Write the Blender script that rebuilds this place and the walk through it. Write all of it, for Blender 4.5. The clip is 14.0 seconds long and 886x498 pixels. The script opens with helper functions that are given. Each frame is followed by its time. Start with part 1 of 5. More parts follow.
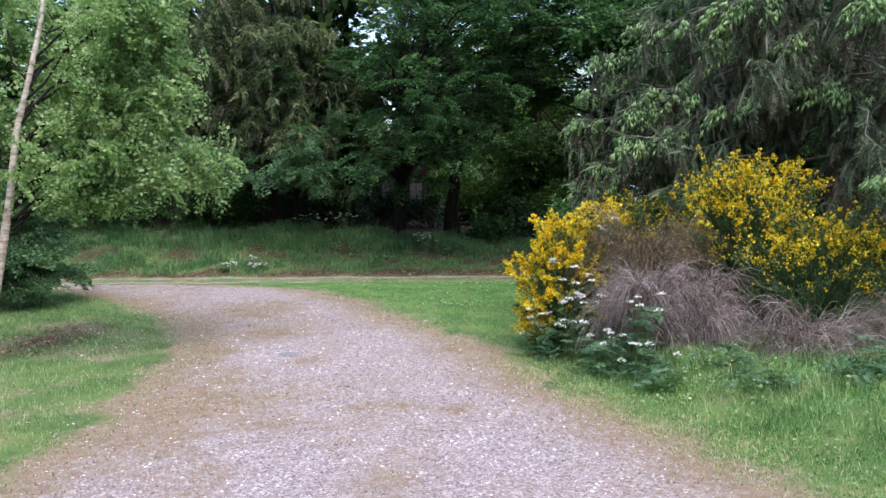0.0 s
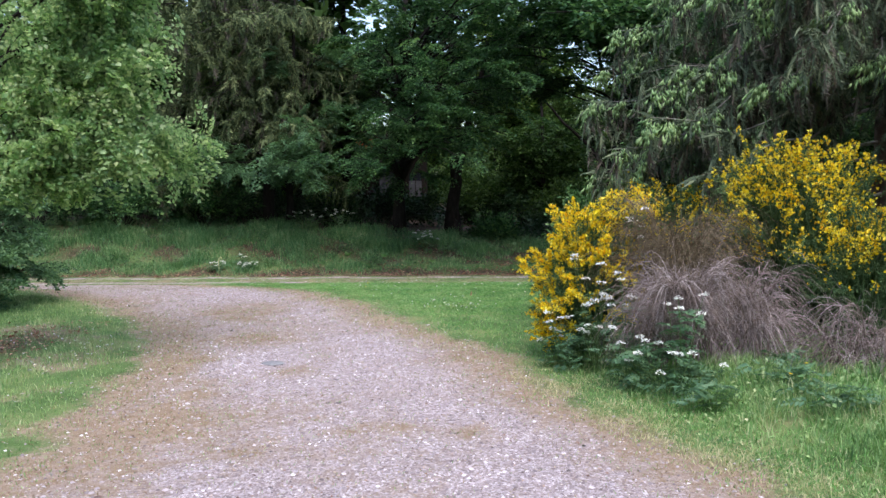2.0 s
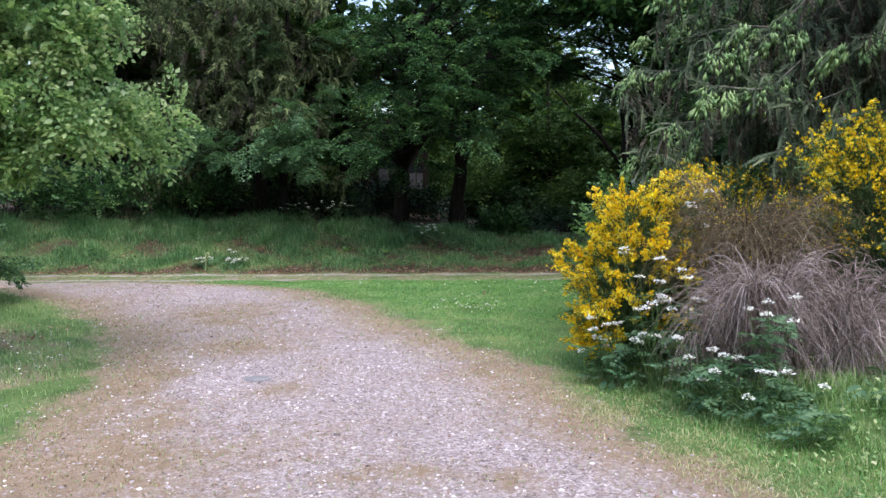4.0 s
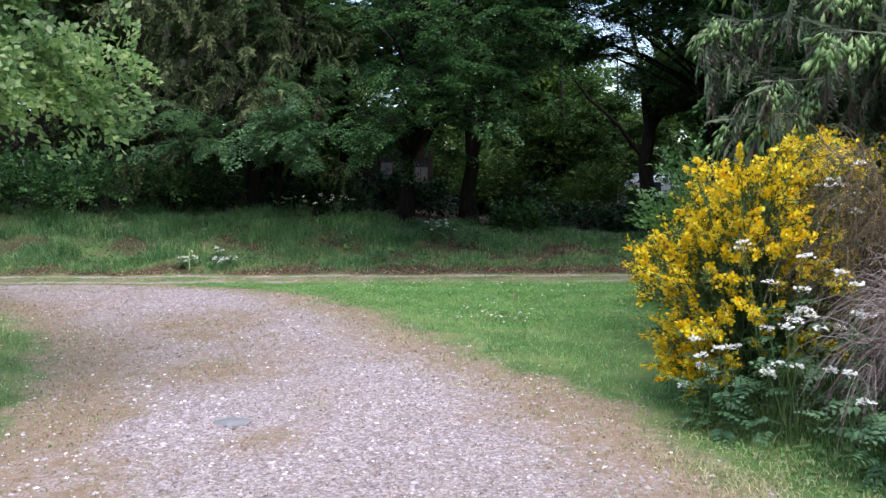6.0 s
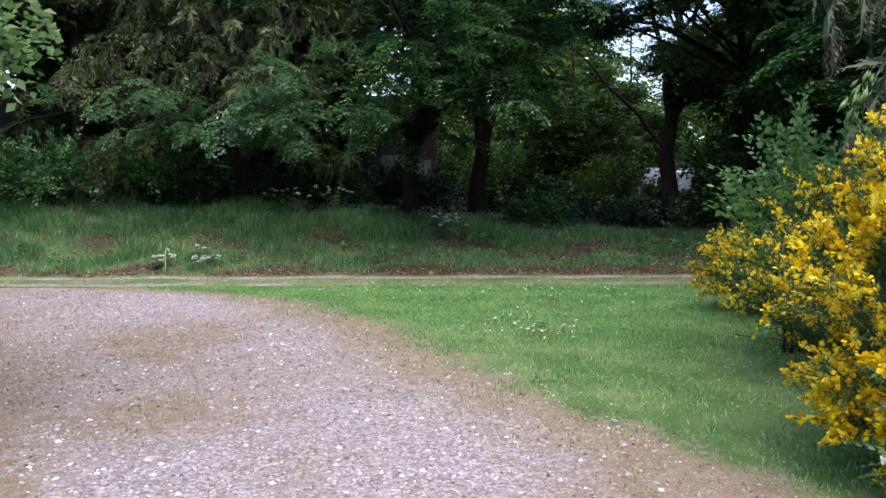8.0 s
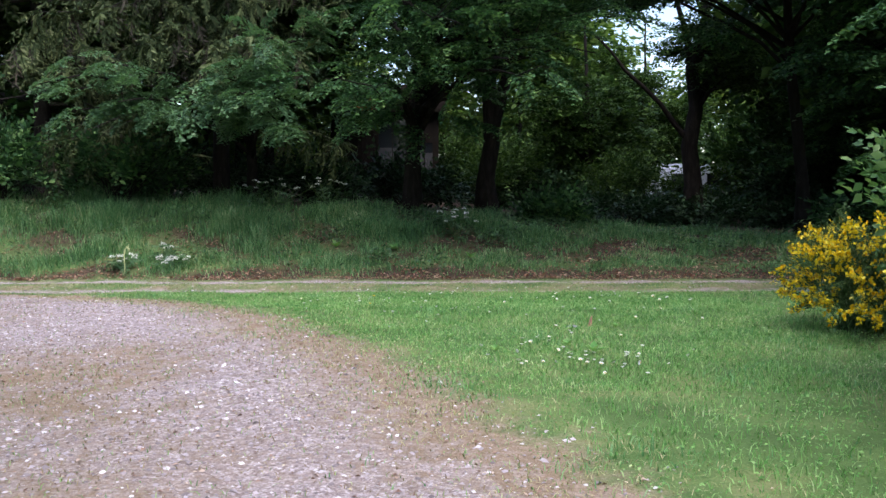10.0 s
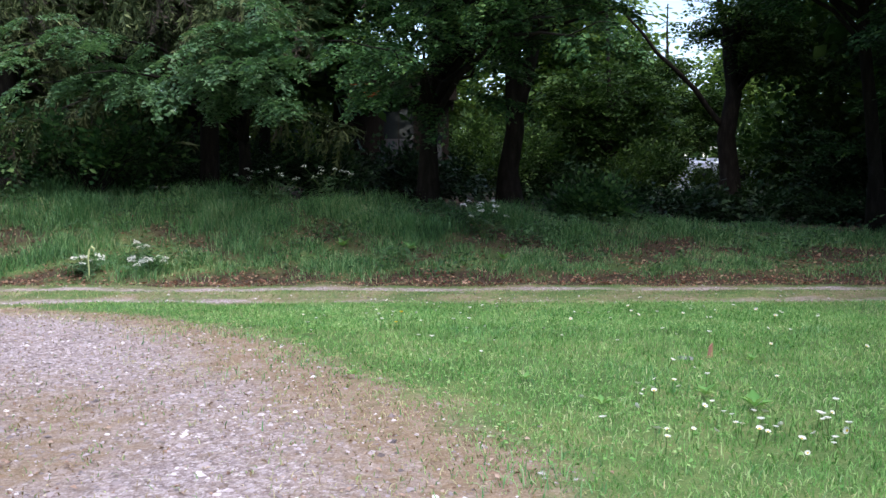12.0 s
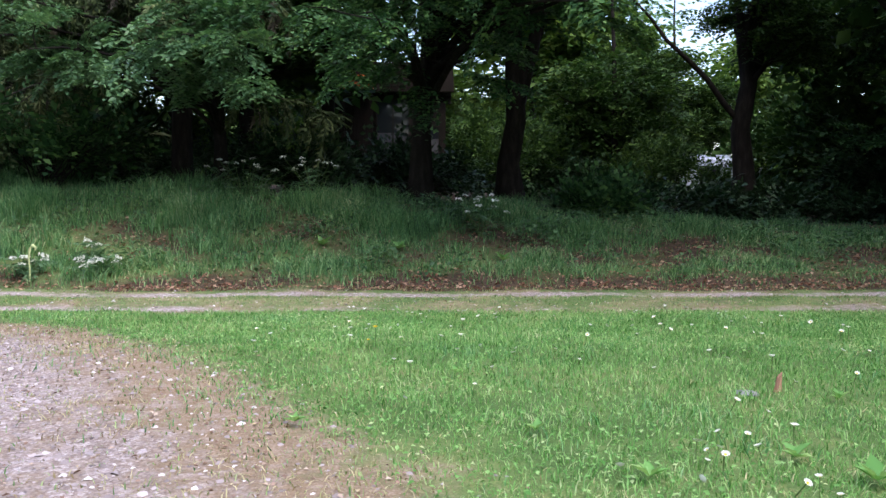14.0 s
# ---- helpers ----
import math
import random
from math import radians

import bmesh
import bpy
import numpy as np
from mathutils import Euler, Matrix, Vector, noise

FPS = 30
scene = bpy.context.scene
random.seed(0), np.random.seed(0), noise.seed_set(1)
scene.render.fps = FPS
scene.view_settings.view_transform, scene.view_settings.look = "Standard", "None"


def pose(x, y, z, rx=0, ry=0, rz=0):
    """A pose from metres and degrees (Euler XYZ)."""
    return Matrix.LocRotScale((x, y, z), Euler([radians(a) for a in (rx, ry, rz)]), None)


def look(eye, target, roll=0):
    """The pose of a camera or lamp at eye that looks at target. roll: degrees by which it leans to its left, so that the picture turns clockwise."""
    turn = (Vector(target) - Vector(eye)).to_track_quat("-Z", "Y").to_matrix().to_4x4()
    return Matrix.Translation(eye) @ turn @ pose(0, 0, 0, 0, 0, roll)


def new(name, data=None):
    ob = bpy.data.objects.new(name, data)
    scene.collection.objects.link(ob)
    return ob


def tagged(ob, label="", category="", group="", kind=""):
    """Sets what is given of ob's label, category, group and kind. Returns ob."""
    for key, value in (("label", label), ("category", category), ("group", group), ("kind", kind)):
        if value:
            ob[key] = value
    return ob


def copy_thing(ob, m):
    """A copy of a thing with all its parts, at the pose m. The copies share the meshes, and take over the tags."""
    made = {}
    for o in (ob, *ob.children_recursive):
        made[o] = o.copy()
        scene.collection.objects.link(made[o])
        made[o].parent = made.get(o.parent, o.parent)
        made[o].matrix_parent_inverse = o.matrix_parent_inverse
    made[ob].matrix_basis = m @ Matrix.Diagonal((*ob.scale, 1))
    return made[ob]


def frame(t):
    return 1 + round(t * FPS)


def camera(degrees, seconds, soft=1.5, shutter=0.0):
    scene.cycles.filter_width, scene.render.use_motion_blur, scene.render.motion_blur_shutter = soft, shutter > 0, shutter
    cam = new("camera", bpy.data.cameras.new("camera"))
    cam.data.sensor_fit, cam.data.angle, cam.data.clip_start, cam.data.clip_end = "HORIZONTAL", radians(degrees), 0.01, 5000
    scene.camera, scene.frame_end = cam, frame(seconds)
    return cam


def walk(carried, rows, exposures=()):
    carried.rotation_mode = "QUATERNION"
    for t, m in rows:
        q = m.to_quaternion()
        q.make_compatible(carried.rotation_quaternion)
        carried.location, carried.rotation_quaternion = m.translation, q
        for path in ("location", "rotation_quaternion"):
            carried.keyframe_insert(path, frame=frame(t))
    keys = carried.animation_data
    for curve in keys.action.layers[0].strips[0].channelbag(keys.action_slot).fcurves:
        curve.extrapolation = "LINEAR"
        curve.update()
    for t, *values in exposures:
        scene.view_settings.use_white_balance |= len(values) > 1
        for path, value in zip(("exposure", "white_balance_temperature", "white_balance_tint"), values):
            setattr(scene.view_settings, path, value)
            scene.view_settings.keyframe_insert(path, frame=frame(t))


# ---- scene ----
cam = camera(56.8, 14.0)
METRES, EYE, TILT, LEAN, TURN = 16.0, 1.5385, 0.0, 0.0, 0.0
ROWS = [
    (0.0, 0.0, 0.0, 0.0, -0.03, -4.27, 0.38),
    (0.5, 0.004, 0.018, -0.0027, -0.09, -4.39, 0.36),
    (1.0, 0.0056, 0.0656, -0.0064, -0.12, -4.4, 0.28),
    (1.5, 0.0005, 0.0972, -0.0102, -0.13, -4.22, 0.27),
    (2.0, -0.0066, 0.0999, -0.0138, -0.14, -4.14, 0.27),
    (2.5, -0.0121, 0.1103, -0.0161, -0.18, -4.28, 0.24),
    (3.0, -0.0165, 0.145, -0.0191, -0.25, -4.37, 0.24),
    (5.5, -0.0389, 0.3475, -0.0384, -0.45, -4.36, 0.16),
    (6.0, -0.0474, 0.3891, -0.042, -0.49, -4.37, 0.16),
    (6.5, -0.0543, 0.4302, -0.0456, -0.54, -4.36, 0.16),
    (7.0, -0.0599, 0.4695, -0.0493, -0.58, -4.33, 0.12),
    (7.5, -0.0631, 0.5075, -0.053, -0.61, -4.37, 0.15),
    (8.0, -0.0653, 0.5475, -0.0565, -0.65, -4.42, 0.15),
    (10.5, -0.0788, 0.7564, -0.0727, -0.82, -4.41, -0.03),
    (11.0, -0.0848, 0.7969, -0.0754, -0.86, -4.42, -0.06),
    (11.5, -0.0941, 0.8377, -0.0785, -0.89, -4.45, -0.06),
    (12.0, -0.1037, 0.8797, -0.082, -0.94, -4.46, -0.0),
    (12.5, -0.1061, 0.9198, -0.0861, -0.96, -4.46, -0.01),
    (13.0, -0.1027, 0.9526, -0.0885, -0.97, -4.42, -0.05),
    (13.5, -0.0981, 0.9708, -0.0902, -0.98, -4.42, -0.1),
    (14.0, -0.0952, 0.9801, -0.0905, -0.98, -4.45, -0.1),
]
walk(cam, [(t, pose(0, 0, EYE, TILT, LEAN, TURN) @ pose(METRES * x, METRES * y, METRES * z, 90 + pitch, roll, yaw)) for t, x, y, z, yaw, pitch, roll in ROWS],
     exposures=((0.0, 1.36, 6450, 14), (11.0, 1.37, 6450, 14), (14.0, 1.5, 6450, 14)))

# ---------- light ----------
world = bpy.data.worlds.new("sky")
scene.world = world
world.use_nodes = True
wn = world.node_tree
sky = wn.nodes.new("ShaderNodeTexSky")
sky.sky_type = "NISHITA"
sky.sun_disc = False
sky.sun_elevation, sky.sun_rotation = radians(64), radians(162)
sky.air_density, sky.dust_density, sky.ozone_density = 1.0, 2.0, 0.8
wn.nodes["Background"].inputs["Strength"].default_value = 0.15
wn.links.new(sky.outputs["Color"], wn.nodes["Background"].inputs["Color"])

sun_data = bpy.data.lights.new("sun", "SUN")
sun_data.energy, sun_data.angle, sun_data.color = 1.0, radians(65), (1.0, 0.97, 0.93)
sun = new("sun", sun_data)
sun.matrix_world = look((3.43, -4.67, 23), (0, 6, 0))


# ---------- materials ----------
def tree_of(m):
    m.use_nodes = True
    return m.node_tree, m.node_tree.nodes, m.node_tree.links


def ramp(nodes, links, source, stops):
    r = nodes.new("ShaderNodeValToRGB")
    while len(r.color_ramp.elements) < len(stops):
        r.color_ramp.elements.new(0.5)
    for e, (p, c) in zip(r.color_ramp.elements, stops):
        e.position, e.color = p, (*c, 1)
    links.new(source, r.inputs["Fac"])
    return r.outputs["Color"]


def mixed(nodes, links, fac, a, b, mode="MIX"):
    m = nodes.new("ShaderNodeMix")
    m.data_type, m.blend_type = "RGBA", mode
    if isinstance(fac, float):
        m.inputs[0].default_value = fac
    else:
        links.new(fac, m.inputs[0])
    for value, socket in ((a, m.inputs[6]), (b, m.inputs[7])):
        if isinstance(value, tuple):
            socket.default_value = (*value, 1)
        else:
            links.new(value, socket)
    return m.outputs[2]


def maths(nodes, links, op, a, b=0.0, clamp=False):
    m = nodes.new("ShaderNodeMath")
    m.operation, m.use_clamp = op, clamp
    for value, socket in ((a, m.inputs[0]), (b, m.inputs[1])):
        if isinstance(value, (int, float)):
            socket.default_value = value
        else:
            links.new(value, socket)
    return m.outputs[0]


def noise_of(nodes, links, scale, detail=4.0, rough=0.6, space="Object"):
    tc = nodes.new("ShaderNodeTexCoord")
    n = nodes.new("ShaderNodeTexNoise")
    n.inputs["Scale"].default_value, n.inputs["Detail"].default_value, n.inputs["Roughness"].default_value = scale, detail, rough
    links.new(tc.outputs[space], n.inputs["Vector"])
    return n.outputs["Fac"]


def foliage(name, stops, through_light=0.35, rough=0.5, patch=0.9, shine=0.35):
    """Leaves: a colour of its own for every leaf, drifting in patches, and light that shines through."""
    m = bpy.data.materials.new(name)
    nt, nodes, links = tree_of(m)
    b = nodes["Principled BSDF"]
    g = nodes.new("ShaderNodeNewGeometry")
    n = noise_of(nodes, links, patch, 3.0)
    f = maths(nodes, links, "ADD", maths(nodes, links, "MULTIPLY", g.outputs["Random Per Island"], 0.8),
              maths(nodes, links, "MULTIPLY", maths(nodes, links, "SUBTRACT", n, 0.38), 0.95), True)
    col = ramp(nodes, links, f, stops)
    links.new(col, b.inputs["Base Color"])
    b.inputs["Roughness"].default_value = rough
    b.inputs["Specular IOR Level"].default_value = shine
    t = nodes.new("ShaderNodeBsdfTranslucent")
    links.new(mixed(nodes, links, 0.5, col, (0.9, 1.0, 0.35), "MULTIPLY"), t.inputs["Color"])
    mx = nodes.new("ShaderNodeMixShader")
    mx.inputs[0].default_value = through_light
    links.new(b.outputs[0], mx.inputs[1])
    links.new(t.outputs[0], mx.inputs[2])
    links.new(mx.outputs[0], nodes["Material Output"].inputs["Surface"])
    return m


def surface(name, stops, scale=8.0, rough=0.8, bump=0.3, fine=60.0, stretch=(1, 1, 1), shine=0.4):
    """Bark, wood, stone and paint: colour and relief at two scales."""
    m = bpy.data.materials.new(name)
    nt, nodes, links = tree_of(m)
    b = nodes["Principled BSDF"]
    tc = nodes.new("ShaderNodeTexCoord")
    mp = nodes.new("ShaderNodeMapping")
    mp.inputs["Scale"].default_value = stretch
    links.new(tc.outputs["Object"], mp.inputs["Vector"])
    outs = []
    for s in (scale, fine):
        n = nodes.new("ShaderNodeTexNoise")
        n.inputs["Scale"].default_value, n.inputs["Detail"].default_value = s, 5.0
        links.new(mp.outputs["Vector"], n.inputs["Vector"])
        outs.append(n.outputs["Fac"])
    f = maths(nodes, links, "ADD", maths(nodes, links, "MULTIPLY", outs[0], 0.65), maths(nodes, links, "MULTIPLY", outs[1], 0.35))
    links.new(ramp(nodes, links, f, stops), b.inputs["Base Color"])
    b.inputs["Roughness"].default_value = rough
    b.inputs["Specular IOR Level"].default_value = shine
    bp = nodes.new("ShaderNodeBump")
    bp.inputs["Strength"].default_value, bp.inputs["Distance"].default_value = bump, 0.02
    links.new(f, bp.inputs["Height"])
    links.new(bp.outputs["Normal"], b.inputs["Normal"])
    return m


def ground_material():
    m = bpy.data.materials.new("ground")
    nt, nodes, links = tree_of(m)
    b = nodes["Principled BSDF"]
    attr = {}
    for key in ("gravel", "moss", "litter_shade"):
        a = nodes.new("ShaderNodeAttribute")
        a.attribute_name = key
        attr[key] = a.outputs["Fac"]
    n1 = noise_of(nodes, links, 1.3, 6.0, 0.65)
    n2 = noise_of(nodes, links, 9.0, 6.0, 0.7)
    n3 = noise_of(nodes, links, 70.0, 4.0, 0.7)
    tc = nodes.new("ShaderNodeTexCoord")

    def cells(scale):
        v = nodes.new("ShaderNodeTexVoronoi")
        v.inputs["Scale"].default_value = scale
        links.new(tc.outputs["Object"], v.inputs["Vector"])
        s = nodes.new("ShaderNodeSeparateColor")
        links.new(v.outputs["Color"], s.inputs[0])
        return s.outputs[0], v.outputs["Distance"]
    c1, d1 = cells(38.0)
    c2, d2 = cells(85.0)
    stone = ramp(nodes, links, maths(nodes, links, "ADD", maths(nodes, links, "MULTIPLY", c1, 0.5), maths(nodes, links, "MULTIPLY", c2, 0.5)),
                 ((0.05, (0.1, 0.085, 0.085)), (0.35, (0.28, 0.24, 0.245)), (0.65, (0.46, 0.405, 0.43)), (0.95, (0.83, 0.79, 0.82))))
    stone = mixed(nodes, links, maths(nodes, links, "MULTIPLY", n2, 0.6), stone, (0.3, 0.225, 0.195))
    dry = ramp(nodes, links, maths(nodes, links, "ADD", maths(nodes, links, "MULTIPLY", n2, 0.4), maths(nodes, links, "MULTIPLY", n3, 0.6)),
               ((0.25, (0.13, 0.09, 0.06)), (0.4, (0.23, 0.165, 0.115)), (0.5, (0.285, 0.215, 0.145)), (0.58, (0.36, 0.28, 0.225)), (0.75, (0.5, 0.43, 0.37))))
    turf = ramp(nodes, links, maths(nodes, links, "ADD", maths(nodes, links, "MULTIPLY", n1, 0.6), maths(nodes, links, "MULTIPLY", n3, 0.4)),
                ((0.3, (0.055, 0.085, 0.03)), (0.48, (0.1, 0.18, 0.055)), (0.58, (0.18, 0.23, 0.085)), (0.7, (0.27, 0.23, 0.135))))
    # Fallen leaves coloured near black, so they also carry the shade under the trees.
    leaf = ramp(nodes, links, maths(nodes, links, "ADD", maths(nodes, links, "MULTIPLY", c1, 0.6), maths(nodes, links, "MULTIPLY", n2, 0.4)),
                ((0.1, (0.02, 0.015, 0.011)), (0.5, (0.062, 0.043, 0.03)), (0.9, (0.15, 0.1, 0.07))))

    def edge(source, amount):
        k = maths(nodes, links, "ADD", source, maths(nodes, links, "MULTIPLY", maths(nodes, links, "SUBTRACT", maths(nodes, links, "ADD", maths(nodes, links, "MULTIPLY", n1, 0.4), maths(nodes, links, "MULTIPLY", n2, 0.6)), 0.5), amount))
        mr = nodes.new("ShaderNodeMapRange")
        mr.inputs[1].default_value, mr.inputs[2].default_value = 0.25, 0.75
        links.new(k, mr.inputs[0])
        return mr.outputs[0]
    col = mixed(nodes, links, edge(attr["moss"], 1.8), turf, dry)
    col = mixed(nodes, links, edge(attr["gravel"], 1.9), col, stone)
    col = mixed(nodes, links, edge(attr["litter_shade"], 1.2), col, leaf)
    links.new(col, b.inputs["Base Color"])
    b.inputs["Roughness"].default_value = 0.9
    b.inputs["Specular IOR Level"].default_value = 0.2
    h = maths(nodes, links, "ADD", maths(nodes, links, "MULTIPLY", d1, -0.6), maths(nodes, links, "MULTIPLY", n3, 0.5))
    bp = nodes.new("ShaderNodeBump")
    bp.inputs["Strength"].default_value, bp.inputs["Distance"].default_value = 0.6, 0.03
    links.new(h, bp.inputs["Height"])
    links.new(bp.outputs["Normal"], b.inputs["Normal"])
    return m


M_GROUND = ground_material()
M_STONE = foliage("gravel_stone", ((0.0, (0.11, 0.09, 0.09)), (0.4, (0.31, 0.265, 0.27)), (0.75, (0.49, 0.43, 0.455)), (1.0, (0.84, 0.81, 0.83))), 0.0, 0.8, 2.0)
M_LAWN = foliage("lawn_grass", ((0.0, (0.05, 0.15, 0.035)), (0.28, (0.125, 0.32, 0.085)), (0.62, (0.24, 0.48, 0.16)), (0.88, (0.42, 0.61, 0.27)), (1.0, (0.62, 0.67, 0.42))), 0.35, 0.5, 1.2, shine=0.12)
M_DRY = foliage("dry_grass", ((0.0, (0.16, 0.11, 0.05)), (0.5, (0.27, 0.21, 0.1)), (1.0, (0.42, 0.36, 0.22))), 0.25, 0.7, 2.0)
M_TUFT = foliage("tuft_grass", ((0.0, (0.05, 0.16, 0.06)), (0.4, (0.13, 0.34, 0.13)), (0.8, (0.27, 0.5, 0.23)), (1.0, (0.5, 0.66, 0.4))), 0.35, 0.45, 1.4, shine=0.2)
M_STRAW = foliage("straw_grass", ((0.0, (0.26, 0.3, 0.12)), (0.5, (0.46, 0.44, 0.25)), (1.0, (0.68, 0.6, 0.4))), 0.3, 0.6, 1.6, shine=0.15)
M_TALL = foliage("tall_grass", ((0.0, (0.045, 0.12, 0.055)), (0.45, (0.13, 0.3, 0.125)), (0.8, (0.27, 0.46, 0.21)), (1.0, (0.52, 0.56, 0.33))), 0.35, 0.5, 0.8, shine=0.15)
M_VERGE = foliage("verge_grass", ((0.0, (0.07, 0.16, 0.06)), (0.4, (0.19, 0.35, 0.13)), (0.75, (0.35, 0.5, 0.22)), (1.0, (0.66, 0.66, 0.42))), 0.35, 0.5, 1.3, shine=0.15)
M_LITTER = foliage("dead_leaf", ((0.0, (0.1, 0.045, 0.028)), (0.5, (0.32, 0.16, 0.11)), (1.0, (0.6, 0.44, 0.32))), 0.15, 0.7, 2.0)
M_BIRCHLEAF = foliage("young_leaf", ((0.0, (0.09, 0.19, 0.075)), (0.4, (0.24, 0.41, 0.16)), (0.75, (0.46, 0.62, 0.29)), (1.0, (0.72, 0.8, 0.47))), 0.5, 0.35, 0.7, shine=0.6)
M_BEECH = foliage("beech_leaf", ((0.0, (0.014, 0.04, 0.016)), (0.5, (0.038, 0.1, 0.04)), (0.82, (0.11, 0.23, 0.085)), (1.0, (0.26, 0.42, 0.15))), 0.35, 0.4, 0.5, shine=0.15)
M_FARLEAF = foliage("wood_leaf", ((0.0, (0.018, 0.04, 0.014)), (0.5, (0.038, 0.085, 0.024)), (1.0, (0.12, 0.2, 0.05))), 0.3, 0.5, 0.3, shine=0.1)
# Lighter copy of the wood leaf, with sunlight put into its colour.
M_BRIGHTLEAF = foliage("sunlit_colour_leaf", ((0.0, (0.04, 0.09, 0.022)), (0.5, (0.1, 0.18, 0.04)), (1.0, (0.23, 0.33, 0.085))), 0.5, 0.5, 0.3, shine=0.15)
M_NEEDLE = foliage("spruce_needle", ((0.0, (0.03, 0.048, 0.03)), (0.5, (0.09, 0.125, 0.075)), (0.85, (0.16, 0.205, 0.12)), (1.0, (0.23, 0.26, 0.16))), 0.1, 0.6, 0.8, shine=0.12)
M_NEWNEEDLE = foliage("spruce_new_shoot", ((0.0, (0.14, 0.26, 0.1)), (0.5, (0.27, 0.44, 0.18)), (1.0, (0.44, 0.6, 0.27))), 0.3, 0.5, 1.2)
M_DEADNEEDLE = foliage("spruce_old_twig", ((0.0, (0.035, 0.031, 0.024)), (0.5, (0.085, 0.075, 0.058)), (1.0, (0.16, 0.14, 0.11))), 0.05, 0.8, 1.2, shine=0.1)
M_BROOMGREEN = foliage("broom_green", ((0.0, (0.035, 0.075, 0.035)), (0.5, (0.085, 0.16, 0.065)), (1.0, (0.17, 0.26, 0.11))), 0.25, 0.6, 1.5, shine=0.2)
M_BROOMFLOWER = foliage("broom_flower", ((0.0, (0.8, 0.42, 0.0)), (0.3, (0.9, 0.63, 0.005)), (0.7, (0.94, 0.78, 0.03)), (1.0, (0.96, 0.86, 0.2))), 0.3, 0.5, 1.6)
M_DEADTWIG = foliage("dead_broom_twig", ((0.0, (0.075, 0.055, 0.045)), (0.45, (0.22, 0.175, 0.155)), (0.8, (0.41, 0.35, 0.335)), (1.0, (0.68, 0.6, 0.59))), 0.0, 0.85, 1.6, shine=0.15)
M_BROWNTWIG = foliage("withered_broom_twig", ((0.0, (0.05, 0.04, 0.022)), (0.5, (0.15, 0.115, 0.07)), (1.0, (0.3, 0.25, 0.17))), 0.0, 0.85, 1.6, shine=0.12)
M_HAZEL = foliage("hazel_leaf", ((0.0, (0.05, 0.12, 0.045)), (0.5, (0.12, 0.26, 0.09)), (1.0, (0.28, 0.43, 0.15))), 0.4, 0.4, 1.2)
M_HORNBEAM = foliage("hornbeam_leaf", ((0.0, (0.04, 0.1, 0.05)), (0.5, (0.09, 0.19, 0.09)), (1.0, (0.17, 0.3, 0.13))), 0.35, 0.4, 0.8)
M_OLIVENEEDLE = foliage("old_spruce_needle", ((0.0, (0.02, 0.034, 0.015)), (0.5, (0.07, 0.1, 0.042)), (0.85, (0.15, 0.185, 0.08)), (1.0, (0.24, 0.27, 0.13))), 0.1, 0.6, 0.8, shine=0.1)
# Bush leaf coloured near black to stand for the shade under the trees.
M_SHADELEAF = foliage("shade_dark_leaf", ((0.0, (0.008, 0.02, 0.01)), (0.5, (0.02, 0.05, 0.022)), (1.0, (0.06, 0.11, 0.05))), 0.1, 0.35, 0.8, shine=0.08)
M_HERB = foliage("herb_leaf", ((0.0, (0.05, 0.12, 0.06)), (0.5, (0.1, 0.21, 0.105)), (1.0, (0.18, 0.29, 0.15))), 0.3, 0.5, 1.5)
M_WHITE = foliage("white_petal", ((0.0, (0.66, 0.68, 0.66)), (1.0, (0.86, 0.87, 0.86))), 0.25, 0.6, 3.0)
M_YELLOW = foliage("yellow_floret", ((0.0, (0.75, 0.45, 0.01)), (1.0, (0.85, 0.6, 0.03))), 0.1, 0.6, 3.0)
M_STEM = foliage("green_stem", ((0.0, (0.07, 0.14, 0.04)), (1.0, (0.16, 0.25, 0.09))), 0.15, 0.6, 2.0)
M_PALESTALK = surface("pale_stalk", ((0.3, (0.42, 0.48, 0.2)), (0.7, (0.6, 0.64, 0.36))), 12, 0.6, 0.2)
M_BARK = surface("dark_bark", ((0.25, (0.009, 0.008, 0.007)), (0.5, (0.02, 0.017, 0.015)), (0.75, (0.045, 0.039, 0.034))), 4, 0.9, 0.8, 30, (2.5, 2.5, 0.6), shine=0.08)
M_REDBARK = surface("spruce_bark", ((0.25, (0.07, 0.045, 0.035)), (0.5, (0.15, 0.1, 0.075)), (0.75, (0.24, 0.18, 0.14))), 6, 0.9, 0.9, 40, (2, 2, 1), shine=0.08)
M_GREYWOOD = surface("bare_branch", ((0.3, (0.035, 0.03, 0.026)), (0.7, (0.1, 0.086, 0.075))), 10, 0.85, 0.5, 60, shine=0.08)
M_PALEWOOD = surface("lichened_branch", ((0.3, (0.13, 0.115, 0.1)), (0.7, (0.32, 0.29, 0.26))), 10, 0.85, 0.5, 60)
M_BIRCHBARK = surface("birch_bark", ((0.3, (0.07, 0.05, 0.04)), (0.43, (0.3, 0.23, 0.18)), (0.53, (0.58, 0.5, 0.43)), (0.7, (0.8, 0.75, 0.69))), 3.5, 0.7, 0.4, 20, (1, 1, 3.5))
M_CABINWOOD = surface("stained_board", ((0.3, (0.014, 0.012, 0.01)), (0.7, (0.035, 0.028, 0.024))), 5, 0.8, 0.3, 50, (6, 6, 0.5), shine=0.08)
M_PAINT = surface("white_paint", ((0.3, (0.6, 0.6, 0.58)), (0.7, (0.78, 0.78, 0.76))), 6, 0.5, 0.1)
M_BLIND = surface("window_blind", ((0.3, (0.06, 0.063, 0.07)), (0.7, (0.11, 0.115, 0.125))), 3, 0.7, 0.1)
